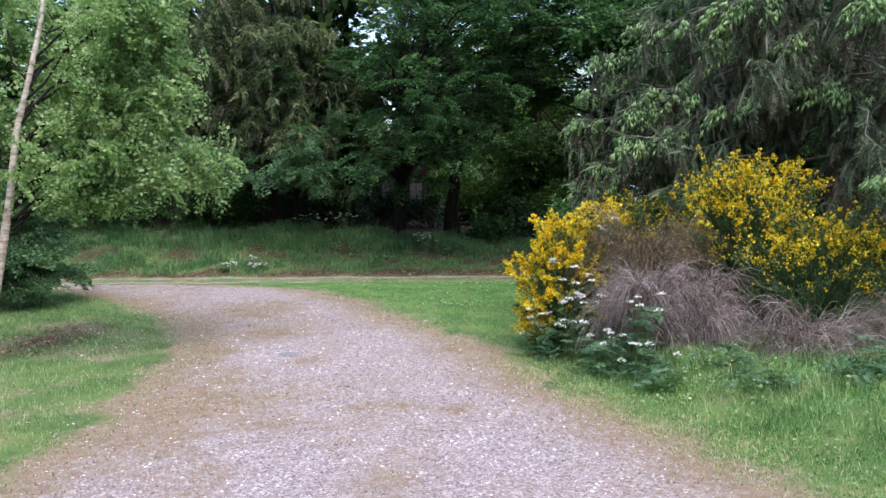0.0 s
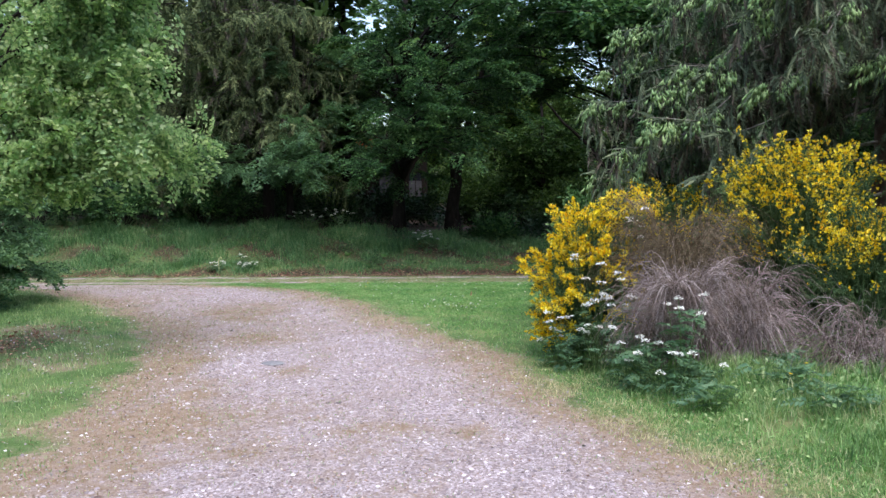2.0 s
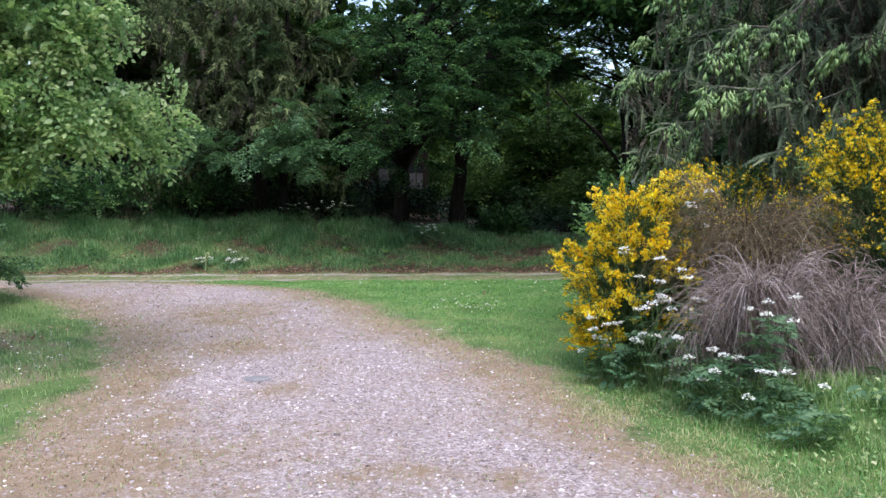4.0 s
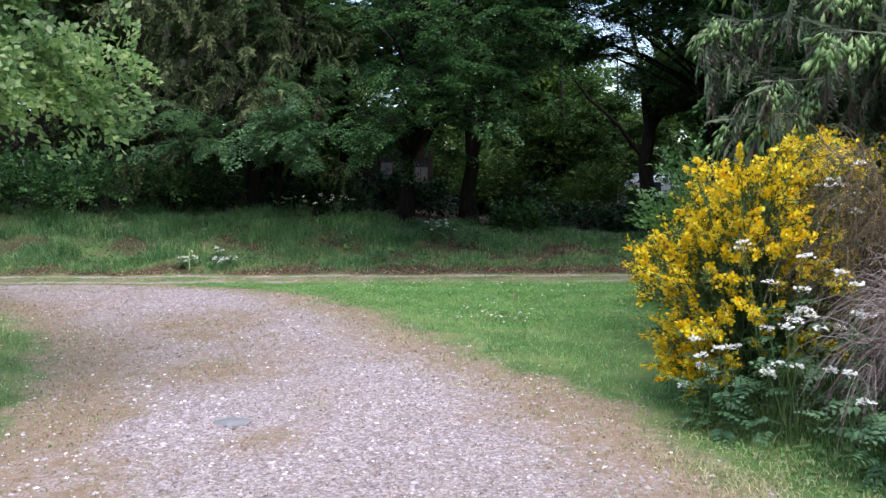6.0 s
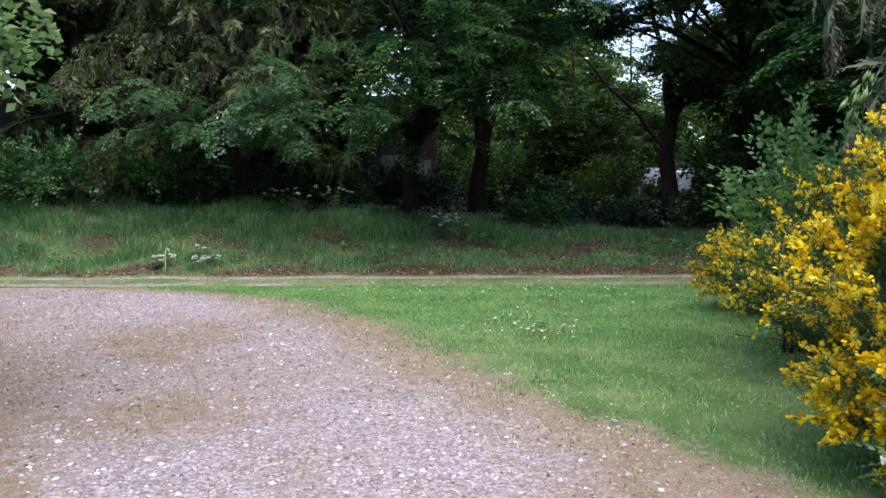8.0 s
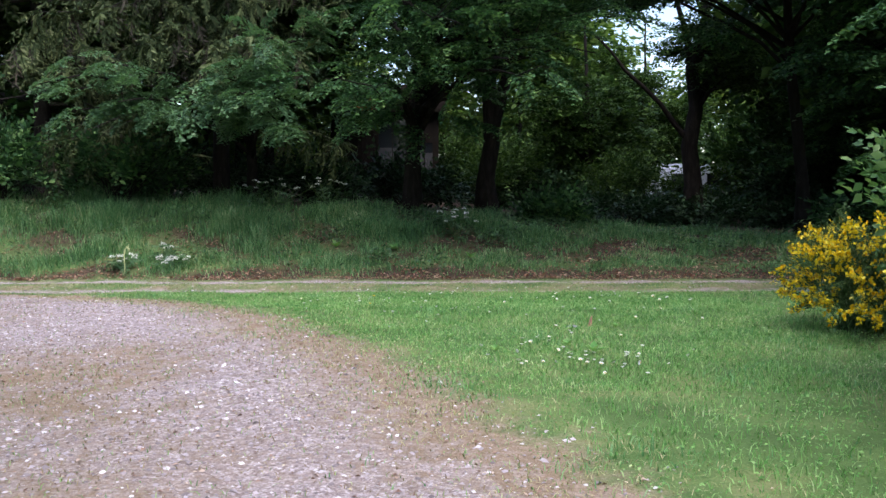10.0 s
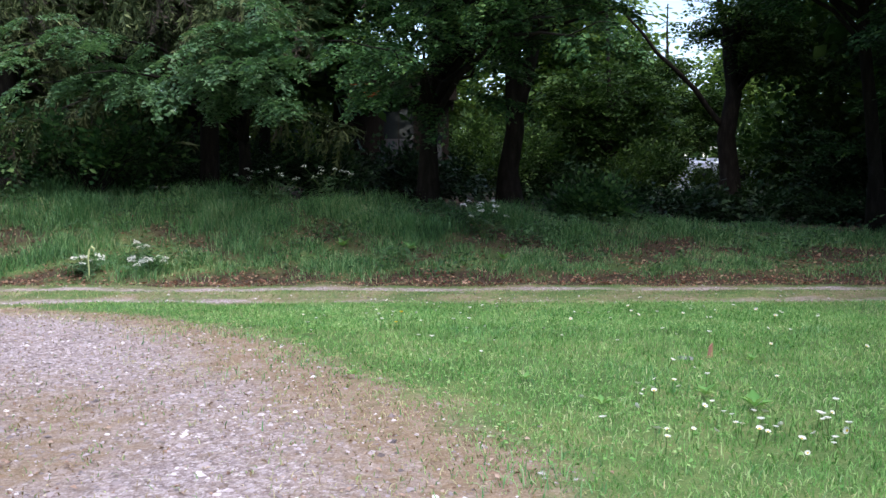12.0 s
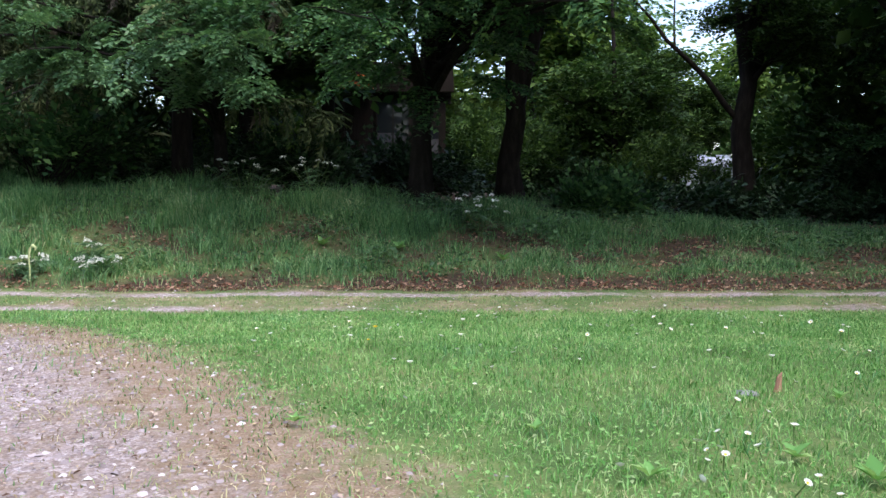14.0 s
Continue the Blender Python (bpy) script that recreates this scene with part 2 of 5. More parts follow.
M_TILE = surface("clay_tile", ((0.3, (0.4, 0.1, 0.035)), (0.7, (0.62, 0.2, 0.07))), 7, 0.8, 0.4)
M_GREYSTONE = surface("grey_stone", ((0.3, (0.15, 0.155, 0.165)), (0.7, (0.3, 0.3, 0.31))), 9, 0.85, 0.5)
M_PEG = surface("pink_wood", ((0.3, (0.32, 0.15, 0.1)), (0.7, (0.52, 0.3, 0.21))), 12, 0.8, 0.5, 60, (3, 3, 0.5))
M_CARAVAN = surface("caravan_panel", ((0.3, (0.42, 0.5, 0.63)), (0.7, (0.55, 0.62, 0.73))), 2, 0.35, 0.05)
M_RUBBER = surface("tyre_rubber", ((0.3, (0.02, 0.02, 0.02)), (0.7, (0.04, 0.04, 0.04))), 8, 0.8, 0.3)
M_GLASS = bpy.data.materials.new("dark_glass")
_nt, _n, _l = tree_of(M_GLASS)
_n["Principled BSDF"].inputs["Base Color"].default_value = (0.02, 0.025, 0.03, 1)
_n["Principled BSDF"].inputs["Roughness"].default_value = 0.05

# ---------- mesh building ----------
rng = np.random.default_rng(7)


def mesh_of(name, verts, faces, smooth=False):
    """faces: arrays of n x 3 or n x 4 indices."""
    me = bpy.data.meshes.new(name)
    faces = [np.asarray(f, dtype=np.int32) for f in (faces if isinstance(faces, list) else [faces]) if len(f)]
    verts = np.asarray(verts, dtype=np.float32)
    me.vertices.add(len(verts))
    me.vertices.foreach_set("co", verts.ravel())
    loops = np.concatenate([f.ravel() for f in faces])
    sizes = np.concatenate([np.full(len(f), f.shape[1], dtype=np.int32) for f in faces])
    me.loops.add(len(loops))
    me.loops.foreach_set("vertex_index", loops)
    me.polygons.add(len(sizes))
    me.polygons.foreach_set("loop_start", np.concatenate([[0], np.cumsum(sizes)[:-1]]).astype(np.int32))
    if smooth:
        me.polygons.foreach_set("use_smooth", np.ones(len(sizes), dtype=bool))
    me.update(calc_edges=True)
    return me


def piece(name, verts, faces, material, parent=None, label="", smooth=False):
    me = mesh_of(name, verts, faces, smooth)
    me.materials.append(material)
    ob = new(name, me)
    if parent:
        ob.parent = parent
    return tagged(ob, label) if label else ob


def part(name, bm, material, parent, label=""):
    me = bpy.data.meshes.new(name)
    bm.normal_update()
    bm.to_mesh(me)
    bm.free()
    me.materials.append(material)
    ob = new(name, me)
    ob.parent = parent
    return tagged(ob, label) if label else ob


def thing(name, at, label, category, group="", kind=""):
    ob = new(name)
    ob.location = at
    ob.empty_display_size = 0.2
    return tagged(ob, label, category, group, kind)


def unit(v):
    return v / np.maximum(np.linalg.norm(v, axis=-1, keepdims=True), 1e-9)


def stamp(tv, tf, pos, ahead, up, scale):
    """Copies of a template (x ahead, z up) joined into one set of vertices and faces."""
    pos, ahead, up = np.atleast_2d(pos), unit(np.atleast_2d(ahead)), np.atleast_2d(up)
    scale = np.broadcast_to(np.asarray(scale, dtype=float).reshape(-1, 1) if np.ndim(scale) else scale, (len(pos), 1))
    side = unit(np.cross(up, ahead))
    top = np.cross(ahead, side)
    v = (tv[None, :, 0:1] * ahead[:, None] + tv[None, :, 1:2] * side[:, None] + tv[None, :, 2:3] * top[:, None]) * scale[:, None] + pos[:, None]
    f = tf[None] + (np.arange(len(pos)) * len(tv))[:, None, None]
    return v.reshape(-1, 3), f.reshape(-1, tf.shape[1])


def joined(sets):
    vs, fs, base = [], [], 0
    for v, f in sets:
        vs.append(v)
        fs.append(f + base)
        base += len(v)
    return np.concatenate(vs), np.concatenate(fs)


def tube(points, radii, sides=6):
    p = np.asarray(points, dtype=float)
    t = unit(np.gradient(p, axis=0))
    ref = np.where(np.abs(t[:, 2:3]) > 0.9, np.array([[1.0, 0, 0]]), np.array([[0, 0, 1.0]]))
    a = unit(np.cross(t, ref))
    b = np.cross(t, a)
    ang = np.linspace(0, 2 * np.pi, sides, endpoint=False)
    r = np.broadcast_to(np.asarray(radii, dtype=float), (len(p),))[:, None, None]
    v = p[:, None] + r * (np.cos(ang)[None, :, None] * a[:, None] + np.sin(ang)[None, :, None] * b[:, None])
    i, j = np.meshgrid(np.arange(len(p) - 1), np.arange(sides), indexing="ij")
    q = np.stack([i * sides + j, i * sides + (j + 1) % sides, (i + 1) * sides + (j + 1) % sides, (i + 1) * sides + j], -1).reshape(-1, 4)
    return v.reshape(-1, 3), q


def bend(a, b, lift, n=7, wobble=0.0, r=rng):
    """A curved line from a to b whose middle is raised by lift."""
    a, b = np.asarray(a, float), np.asarray(b, float)
    s = np.linspace(0, 1, n)[:, None]
    p = a + (b - a) * s + np.array([0, 0, 1.0]) * lift * 4 * s * (1 - s)
    if wobble:
        p[1:-1] += r.normal(0, wobble, (n - 2, 3))
    return p


def along(paths, count, r, start=0.0, stop=1.0):
    """Random places on curved lines (m x n x 3): places and directions."""
    paths = np.asarray(paths)
    m, n = paths.shape[:2]
    k = r.integers(0, m, count)
    s = r.uniform(start, stop, count) * (n - 1.001)
    i = s.astype(int)
    f = (s - i)[:, None]
    a, b = paths[k, i], paths[k, i + 1]
    return a + (b - a) * f, unit(b - a), s / (n - 1)


def rhomb(length, width, fold=0.15):
    return np.array([[0, 0, 0], [length * 0.45, width / 2, fold * width], [length, 0, -0.05 * length], [length * 0.45, -width / 2, fold * width]]), np.array([[0, 2, 1], [0, 3, 2]])


def spray_template(count, length, leaf, width, r, angle=55, droop=0.25):
    """A twig with leaves in two rows."""
    lv, lf = rhomb(leaf, width)
    pos, ahead = [], []
    for i in range(count):
        s = (i + 0.6) / count
        a = radians(angle * (1 - 0.7 * (s > 0.92))) * (1 if i % 2 else -1) * r.uniform(0.7, 1.2)
        pos.append((s * length, 0, -droop * length * s * s))
        ahead.append((math.cos(a), math.sin(a), r.normal(-0.15, 0.22)))
    up = np.array([0, 0, 1.0]) + r.normal(0, 0.25, (count, 3))
    sizes = r.uniform(0.7, 1.15, count)
    return stamp(lv, lf, np.array(pos), np.array(ahead), up, sizes)


def fan_template(r, length=1.1, sides=7, leaf=0.09, per=6, droop=0.3, spread=0.5, tumble=0.25):
    """A flat bough end: a drooping axis with side twigs, each set with leaves in two rows."""
    lv, lf = rhomb(leaf, leaf * 0.68, 0.2)
    pos, ahead = [], []
    for i in range(2 * sides + 1):
        if i == 2 * sides:
            s0, ang, tw = 0.72, 0.0, 0.32 * length
        else:
            s0 = 0.12 + 0.78 * (i // 2 + r.uniform(0.2, 0.8)) / sides
            ang = radians(r.uniform(38, 62)) * (1 if i % 2 else -1)
            tw = spread * length * (1.05 - 0.75 * s0) * r.uniform(0.7, 1.15)
        for k in range(per):
            q = (k + 0.7) / per
            x, y = s0 * length + math.cos(ang) * tw * q, math.sin(ang) * tw * q
            pos.append((x, y, -droop * length * (x / length) ** 2 - 0.25 * tw * q * q + r.normal(0, 0.012)))
            b = ang + radians(r.uniform(25, 65)) * (1 if k % 2 else -1)
            ahead.append((math.cos(b), math.sin(b), r.normal(-0.25, 0.2)))
    n = len(pos)
    return stamp(lv, lf, np.array(pos), np.array(ahead), np.array([0, 0, 1.0]) + r.normal(0, tumble, (n, 3)), r.uniform(0.7, 1.2, n))


# ---------- the lie of the land ----------
RIGHT_EDGE = ((-40, 6.5), (0, 5.2), (5, 3.7), (7.6, 2.75), (9.1, 2.0), (11.2, 1.2), (13.8, 0.6), (16.3, -0.75), (18.9, -1.75), (20.4, -2.7), (22.2, -3.9), (23.5, -5.2), (24.4, -7.5))
LEFT_EDGE = ((-40, -8), (0, -5.6), (5, -4.4), (7.4, -4.0), (8.8, -3.8), (11, -4.05), (14, -4.4), (16.6, -5.5), (19.4, -7.5), (20.8, -9.0), (23.0, -11.2), (24.4, -14.5))


def edge_x(table, y):
    t = np.array(table, dtype=float)
    return np.interp(y, t[:, 0], t[:, 1])


def smooth(a, b, x):
    s = np.clip((x - a) / (b - a), 0, 1)
    return s * s * (3 - 2 * s)


def ripple(x, y, scale, seed=0.0):
    """A cheap wavy field between about -1 and 1."""
    x, y = np.asarray(x) * scale, np.asarray(y) * scale
    return (np.sin(x * 1.3 + 1.7 * np.sin(y * 0.9 + seed) + seed) + np.sin(y * 1.7 + 1.3 * np.sin(x * 1.1 - seed) + 2.1 * seed)
            + 0.6 * np.sin(2.9 * x - 2.3 * y + seed * 3.3) + 0.4 * np.sin(5.1 * y + 4.3 * x + seed)) / 3.0


def height(x, y):
    x, y = np.asarray(x, float), np.asarray(y, float)
    z = -1.14 + 1.1 * smooth(7.0, 0.2, y)
    z = z - 0.16 * smooth(21.0, 24.6, y)
    top = np.interp(x, (-14, -6, 0, 6, 12), (0.0, -0.2, -0.5, -0.9, -0.95))
    z = z + (top + 1.3) * smooth(26.8, 31.5, y) + 0.10 * smooth(26.7, 27.5, y)
    out = x - edge_x(RIGHT_EDGE, y)
    z = z + 0.30 * smooth(0.8, 2.6, out) * smooth(15.5, 13.0, y) * smooth(4.0, 8.0, y)
    z = z + 0.02 * ripple(x, y, 1.4) + 0.012 * ripple(x, y, 5.0, 2.0)
    z = z - 0.03 * np.exp(-((y - 25.0) / 0.3) ** 2) - 0.03 * np.exp(-((y - 26.2) / 0.25) ** 2)
    return z


def masks(x, y):
    """How much gravel, dry moss and leaf cover lies at a place; leaf cover also paints in shade."""
    x, y = np.asarray(x, float), np.asarray(y, float)
    inside = np.minimum((edge_x(RIGHT_EDGE, y) - x) * 0.8, (x - edge_x(LEFT_EDGE, y)) * 0.85)
    inside = np.where(y > 24.4, -1.0, inside) + 0.12 * ripple(x, y, 1.8, 1.0) + 0.06 * ripple(x, y, 6.0, 4.0)
    moss = smooth(-0.7, 0.3, inside + 0.2 * ripple(x, y, 3.1, 6.0))
    wear = 0.75 + 0.5 * ripple(x, y, 0.55, 3.0)
    gravel = (0.3 + 0.7 * smooth(0.0, 1.2, inside)) * smooth(-0.2, 0.3, inside) * np.clip(0.5 + 0.4 * wear, 0, 1) * np.interp(y, (11, 15, 19, 24), (1.0, 0.9, 0.9, 0.8))
    gravel = gravel - 0.55 * np.exp(-(((x + 4.0) / 1.0) ** 2 + ((y - 18.0) / 1.9) ** 2)) * (0.6 + 0.4 * ripple(x, y, 4, 2))
    for cx, cy, r in ((-0.5, 10.0, 0.22), (-1.9, 9.2, 0.45), (-2.6, 10.2, 0.6), (-2.1, 12.6, 0.4), (0.2, 9.8, 0.25), (-3.3, 15.2, 0.6)):
        gravel = gravel - 0.45 * np.exp(-((x - cx) ** 2 + (y - cy) ** 2) / r ** 2)
    mid = 0.5 * (edge_x(RIGHT_EDGE, y) + edge_x(LEFT_EDGE, y))
    lane_off = x - mid - 0.25 * ripple(x, y, 0.4, 7.0)
    for off, w, k in ((0.0, 0.55, 0.5), (-1.75, 0.6, 0.6)):
        gravel = gravel - k * smooth(16.5, 14.0, y) * np.exp(-((lane_off - off) / w) ** 2) * np.clip(0.35 + 0.8 * ripple(x, y * 0.6, 1.5, off + 2.0) + 0.3 * ripple(x, y, 5.0, 3.0), 0, 1)
    near = smooth(24.65, 24.85, y) * smooth(25.3, 25.1, y)
    far = smooth(25.95, 26.1, y) * smooth(26.45, 26.3, y)
    broken = 0.2 * ripple(x, y, 2.5, 8.0)
    track = near * (0.3 + 0.45 * smooth(-2, -6, x) + 0.3 * smooth(1, 4, x) + 1.5 * broken) + far * (0.62 + 1.5 * broken)
    lane = smooth(24.3, 24.8, y) * smooth(26.9, 26.5, y)
    gravel = np.maximum(gravel, track)
    moss = np.maximum(moss, lane * (0.38 + 0.25 * ripple(x, y, 1.9, 4.0)) + track * 0.25)
    litter_shade = smooth(26.4, 26.6, y) * np.clip(smooth(28.3, 26.9, y) * (0.7 + 0.3 * smooth(-7, -1, x)) + 0.45 * ripple(x, y, 1.5, 5.0) * smooth(30.5, 28.5, y), 0, 1)
    # Thicker to the right, to darken the shaded end of the bank.
    litter_shade = np.maximum(litter_shade, smooth(26.8, 28.0, y) * (0.5 + 0.25 * smooth(-3, 3, x) + 0.3 * ripple(x, y, 1.6, 2.0)))
    # Almost full under the trees: the wood floor's shade is put in here.
    litter_shade = np.maximum(litter_shade, 0.9 * smooth(30.6, 32.0, y))
    litter_shade = np.maximum(litter_shade, 0.7 * np.exp(-(((x + 7.1) / 0.9) ** 2 + ((y - 14.6) / 2.0) ** 2)))
    moss = np.maximum(moss, smooth(-4.0, -5.5, x) * smooth(18, 16, y) * smooth(7, 9, y) * np.clip(0.25 + 0.6 * ripple(x, y, 1.7, 9.0 + 3.14), 0, 0.8))
    litter_shade = np.maximum(litter_shade, 0.6 * smooth(2.6, 4.0, x) * smooth(11.0, 12.0, y) * smooth(22, 19, y))
    return np.clip(gravel, 0, 1), np.clip(moss, 0, 1), np.clip(litter_shade, 0, 1)


def build_ground():
    def axis(lo, hi, step, far):
        out, s = [], step
        p = hi
        while p < far:
            s *= 1.35
            p += s
            out.append(p)
        low = []
        p, s = lo, step
        while p > -far:
            s *= 1.35
            p -= s
            low.append(p)
        return np.array(low[::-1] + list(np.arange(lo, hi + step / 2, step)) + out)
    xs, ys = axis(-12.0, 8.0, 0.14, 900.0), axis(6.0, 32.0, 0.14, 900.0)
    gx, gy = np.meshgrid(xs, ys)
    v = np.stack([gx, gy, height(gx, gy)], -1).reshape(-1, 3)
    w = len(xs)
    i, j = np.meshgrid(np.arange(len(ys) - 1), np.arange(w - 1), indexing="ij")
    a = (i * w + j).ravel()
    ob = piece("ground", v, np.stack([a, a + 1, a + w + 1, a + w], -1), M_GROUND, smooth=True)
    for key, value in zip(("gravel", "moss", "litter_shade"), masks(gx, gy)):
        ob.data.attributes.new(key, "FLOAT", "POINT").data.foreach_set("value", value.ravel().astype(np.float32))
    tagged(ob, "gravel drive, mown turf and leaf-strewn bank at the wood's edge", "ground", kind="structure")


build_ground()


# ---------- loose stones, grass and litter ----------
def scatter(count, x0, x1, y0, y1, r):
    x, y = r.uniform(x0, x1, count), r.uniform(y0, y1, count)
    return x, y


def build_stones():
    r = np.random.default_rng(11)
    tv = np.array([[1, 0, 0], [0.2, 0.85, 0.05], [-0.9, 0.3, 0], [-0.3, -0.8, 0.1], [0.55, -0.6, 0], [0.1, 0.05, 0.55]], float)
    tf = np.array([[0, 1, 5], [1, 2, 5], [2, 3, 5], [3, 4, 5], [4, 0, 5]])
    x, y = scatter(215000, -8, 4, 6.0, 26.6, r)
    g, m, l = masks(x, y)
    near = np.interp(y, (6, 20, 27), (1.0, 0.75, 0.3))
    keep = r.uniform(0, 1, len(x)) < (0.2 * m + 0.75 * g * g) * near
    x, y = x[keep], y[keep]
    n = len(x)
    a = r.uniform(0, 6.28, n)
    ahead = np.stack([np.cos(a), np.sin(a), r.normal(0, 0.15, n)], -1)
    up = np.array([0, 0, 1.0]) + r.normal(0, 0.25, (n, 3))
    size = np.clip(r.lognormal(math.log(0.0112), 0.45, n), 0.005, 0.032)
    v, f = stamp(tv, tf, np.stack([x, y, height(x, y) - 0.001], -1), ahead, up, size)
    tagged(piece("gravel", v, f, M_STONE), "loose grey and pinkish crushed stone on the drive", "gravel", kind="stuff")


build_stones()


def grass(name, x, y, tall, wide, material, label, r, lean=0.35, lift=0.0):
    """Blades of three triangles, bent over to one side."""
    n = len(x)
    a = r.uniform(0, 6.28, n)
    h = tall * r.uniform(0.55, 1.25, n)
    w = wide * r.uniform(0.7, 1.3, n)
    b = a + r.normal(0, 0.6, n) + 1.57
    k = lean * r.uniform(0.2, 1.6, n)
    base = np.stack([x, y, height(x, y) - 0.01 + lift], -1)
    side = np.stack([np.cos(a), np.sin(a), np.zeros(n)], -1) * w[:, None] / 2
    over = np.stack([np.cos(b), np.sin(b), np.zeros(n)], -1)
    up = np.array([[0, 0, 1.0]])
    mid = base + up * (h * 0.6)[:, None] + over * (h * k * 0.35)[:, None]
    tip = base + up * (h * (1 - 0.25 * k))[:, None] + over * (h * k)[:, None]
    v = np.stack([base - side, base + side, mid + side * 0.8, mid - side * 0.8, tip], 1).reshape(-1, 3)
    i = np.arange(n)[:, None] * 5
    f = np.concatenate([i + np.array([[0, 1, 2]]), i + np.array([[0, 2, 3]]), i + np.array([[3, 2, 4]])])
    tagged(piece(name, v, f, material), label, "grass", kind="stuff")


def leafy(r):
    """Clover and other small flat leaves among the grass."""
    x, y = scatter(60000, -6, 5, 12, 24.5, r)
    out = x - edge_x(RIGHT_EDGE, y)
    keep = (out > 0.1) & (x < 4.5) & (r.uniform(0, 1, len(x)) < np.clip(0.35 + 0.6 * ripple(x, y, 1.1, 4.4), 0.05, 1) * np.interp(y, (12, 18), (0.3, 1.0)))
    x, y = x[keep], y[keep]
    n = len(x)
    a = r.uniform(0, 6.28, n)
    tv, tf = rhomb(1.0, 0.7, 0.2)
    v, f = stamp(tv, tf, np.stack([x, y, height(x, y) + r.uniform(0.01, 0.05, n)], -1), np.stack([np.cos(a), np.sin(a), r.normal(0.1, 0.3, n)], -1), np.array([0, 0, 1.0]) + r.normal(0, 0.35, (n, 3)), r.uniform(0.012, 0.034, n))
    tagged(piece("clover", v, f, M_LAWN), "small clover leaves among the lawn grass", "clover", kind="stuff")


def build_grass():
    r = np.random.default_rng(21)
    # the lawn between drive and lane, and the verge at the foot of the bushes
    x, y = scatter(560000, -7, 8, 6.5, 24.7, r)
    out = x - edge_x(RIGHT_EDGE, y) + 0.15 * ripple(x, y, 1.8, 1.0)
    dens = smooth(-0.5, 0.9, out + 0.2 * ripple(x, y, 3.1, 6.0)) * np.interp(y, (7, 12, 15, 17, 19), (0.95, 0.8, 0.45, 0.5, 0.6)) * np.clip(0.75 + 0.5 * ripple(x, y, 2.2, 6.0), 0.2, 1.1)
    dens = dens * smooth(8.0, 6.5, x) * (1 - 0.65 * np.exp(-(((x - 1.6) / 0.5) ** 2 + ((y - 15.6) / 1.6) ** 2)))
    keep = r.uniform(0, 1, len(x)) < dens * 0.62
    x, y, out = x[keep], y[keep], out[keep]
    tall = 0.03 + 0.035 * smooth(0.1, 1.2, out) + 0.035 * np.clip(ripple(x, y, 1.5, 2.5), 0, 1)
    grass("lawn_grass", x, y, tall, np.interp(y, (8, 13, 17), (0.0085, 0.0075, 0.0055)), M_LAWN, "short green mown grass beside the drive", r, 0.8)
    leafy(r)
    # the thick sward towards the lane
    x, y = scatter(105000, -5.5, 3.2, 17.5, 24.5, r)
    out = x - edge_x(RIGHT_EDGE, y) + 0.15 * ripple(x, y, 1.8, 1.0)
    keep = r.uniform(0, 1, len(x)) < smooth(-0.3, 1.1, out + 0.2 * ripple(x, y, 3.1, 6.0)) * np.clip(0.8 + 0.4 * ripple(x, y, 3.3, 1.5), 0.3, 1)
    grass("thick_grass", x[keep], y[keep], 0.05, 0.0052, M_LAWN, "thick green sward beside the lane", r, 0.75)
    # longer tufts the mower missed, straying into the worn margin
    x, y = scatter(90000, -6.5, 5, 13, 24.6, r)
    out = x - edge_x(RIGHT_EDGE, y)
    clump = ripple(x, y, 1.9, 3.1) + 0.6 * ripple(x, y, 4.6, 1.1)
    keep = (out > -1.3) & (x < 4.5) & (r.uniform(0, 1, len(x)) < np.clip(-0.15 + 0.9 * clump, 0.02, 1) * np.interp(out, (-1.3, -0.4, 0.4), (0.1, 0.3, 1)))
    x, y = x[keep], y[keep]
    grass("grass_tuft", x, y, 0.055 + 0.055 * np.clip(ripple(x, y, 1.9, 3.1), 0, 1), 0.0065, M_TUFT, "longer bluish green grass tufts standing in the lawn", r, 0.9)
    # straw-coloured thatch showing through
    x, y = scatter(95000, -7.5, 4.5, 14, 24.6, r)
    out = x - edge_x(RIGHT_EDGE, y)
    keep = (out > -1.4) & (r.uniform(0, 1, len(x)) < np.clip(-0.1 + 0.75 * ripple(x, y, 2.3, 7.7) + 0.6 * np.exp(-((out + 0.1) / 0.9) ** 2), 0.03, 1) * 0.75)
    grass("lawn_thatch", x[keep], y[keep], 0.045, 0.0055, M_STRAW, "straw-coloured dry thatch in the lawn", r, 1.3)
    # grass on the crown of the lane
    x, y = scatter(60000, -12, 8, 24.4, 26.8, r)
    g, m, l = masks(x, y)
    keep = r.uniform(0, 1, len(x)) < np.clip(0.75 - 2.2 * g, 0, 1) * 0.5 * (0.6 + 0.4 * ripple(x, y, 2.0, 3.0))
    half = keep & (r.uniform(0, 1, len(x)) < 0.4)
    grass("lane_thatch", x[half], y[half], 0.04, 0.007, M_STRAW, "straw-coloured grass on the crown of the lane", r, 1.1)
    grass("lane_grass", x[keep], y[keep], 0.045, 0.007, M_VERGE, "thin grass between the wheel tracks of the lane", r, 0.9)
    # the turf corner across the drive
    x, y = scatter(190000, -13, -3.4, 7.5, 24, r)
    out = edge_x(LEFT_EDGE, y) - x + 0.15 * ripple(x, y, 1.8, 1.0)
    dens = smooth(-0.5, 0.8, out + 0.2 * ripple(x, y, 3.1, 6.0)) * smooth(-13, -9, x) * (1 - 0.85 * np.exp(-(((x + 7.1) / 1.0) ** 2 + ((y - 14.6) / 2.2) ** 2))) * np.clip(0.7 + 0.55 * ripple(x, y, 1.7, 9.0), 0.12, 1)
    keep = r.uniform(0, 1, len(x)) < dens * 0.46
    x, y, out = x[keep], y[keep], out[keep]
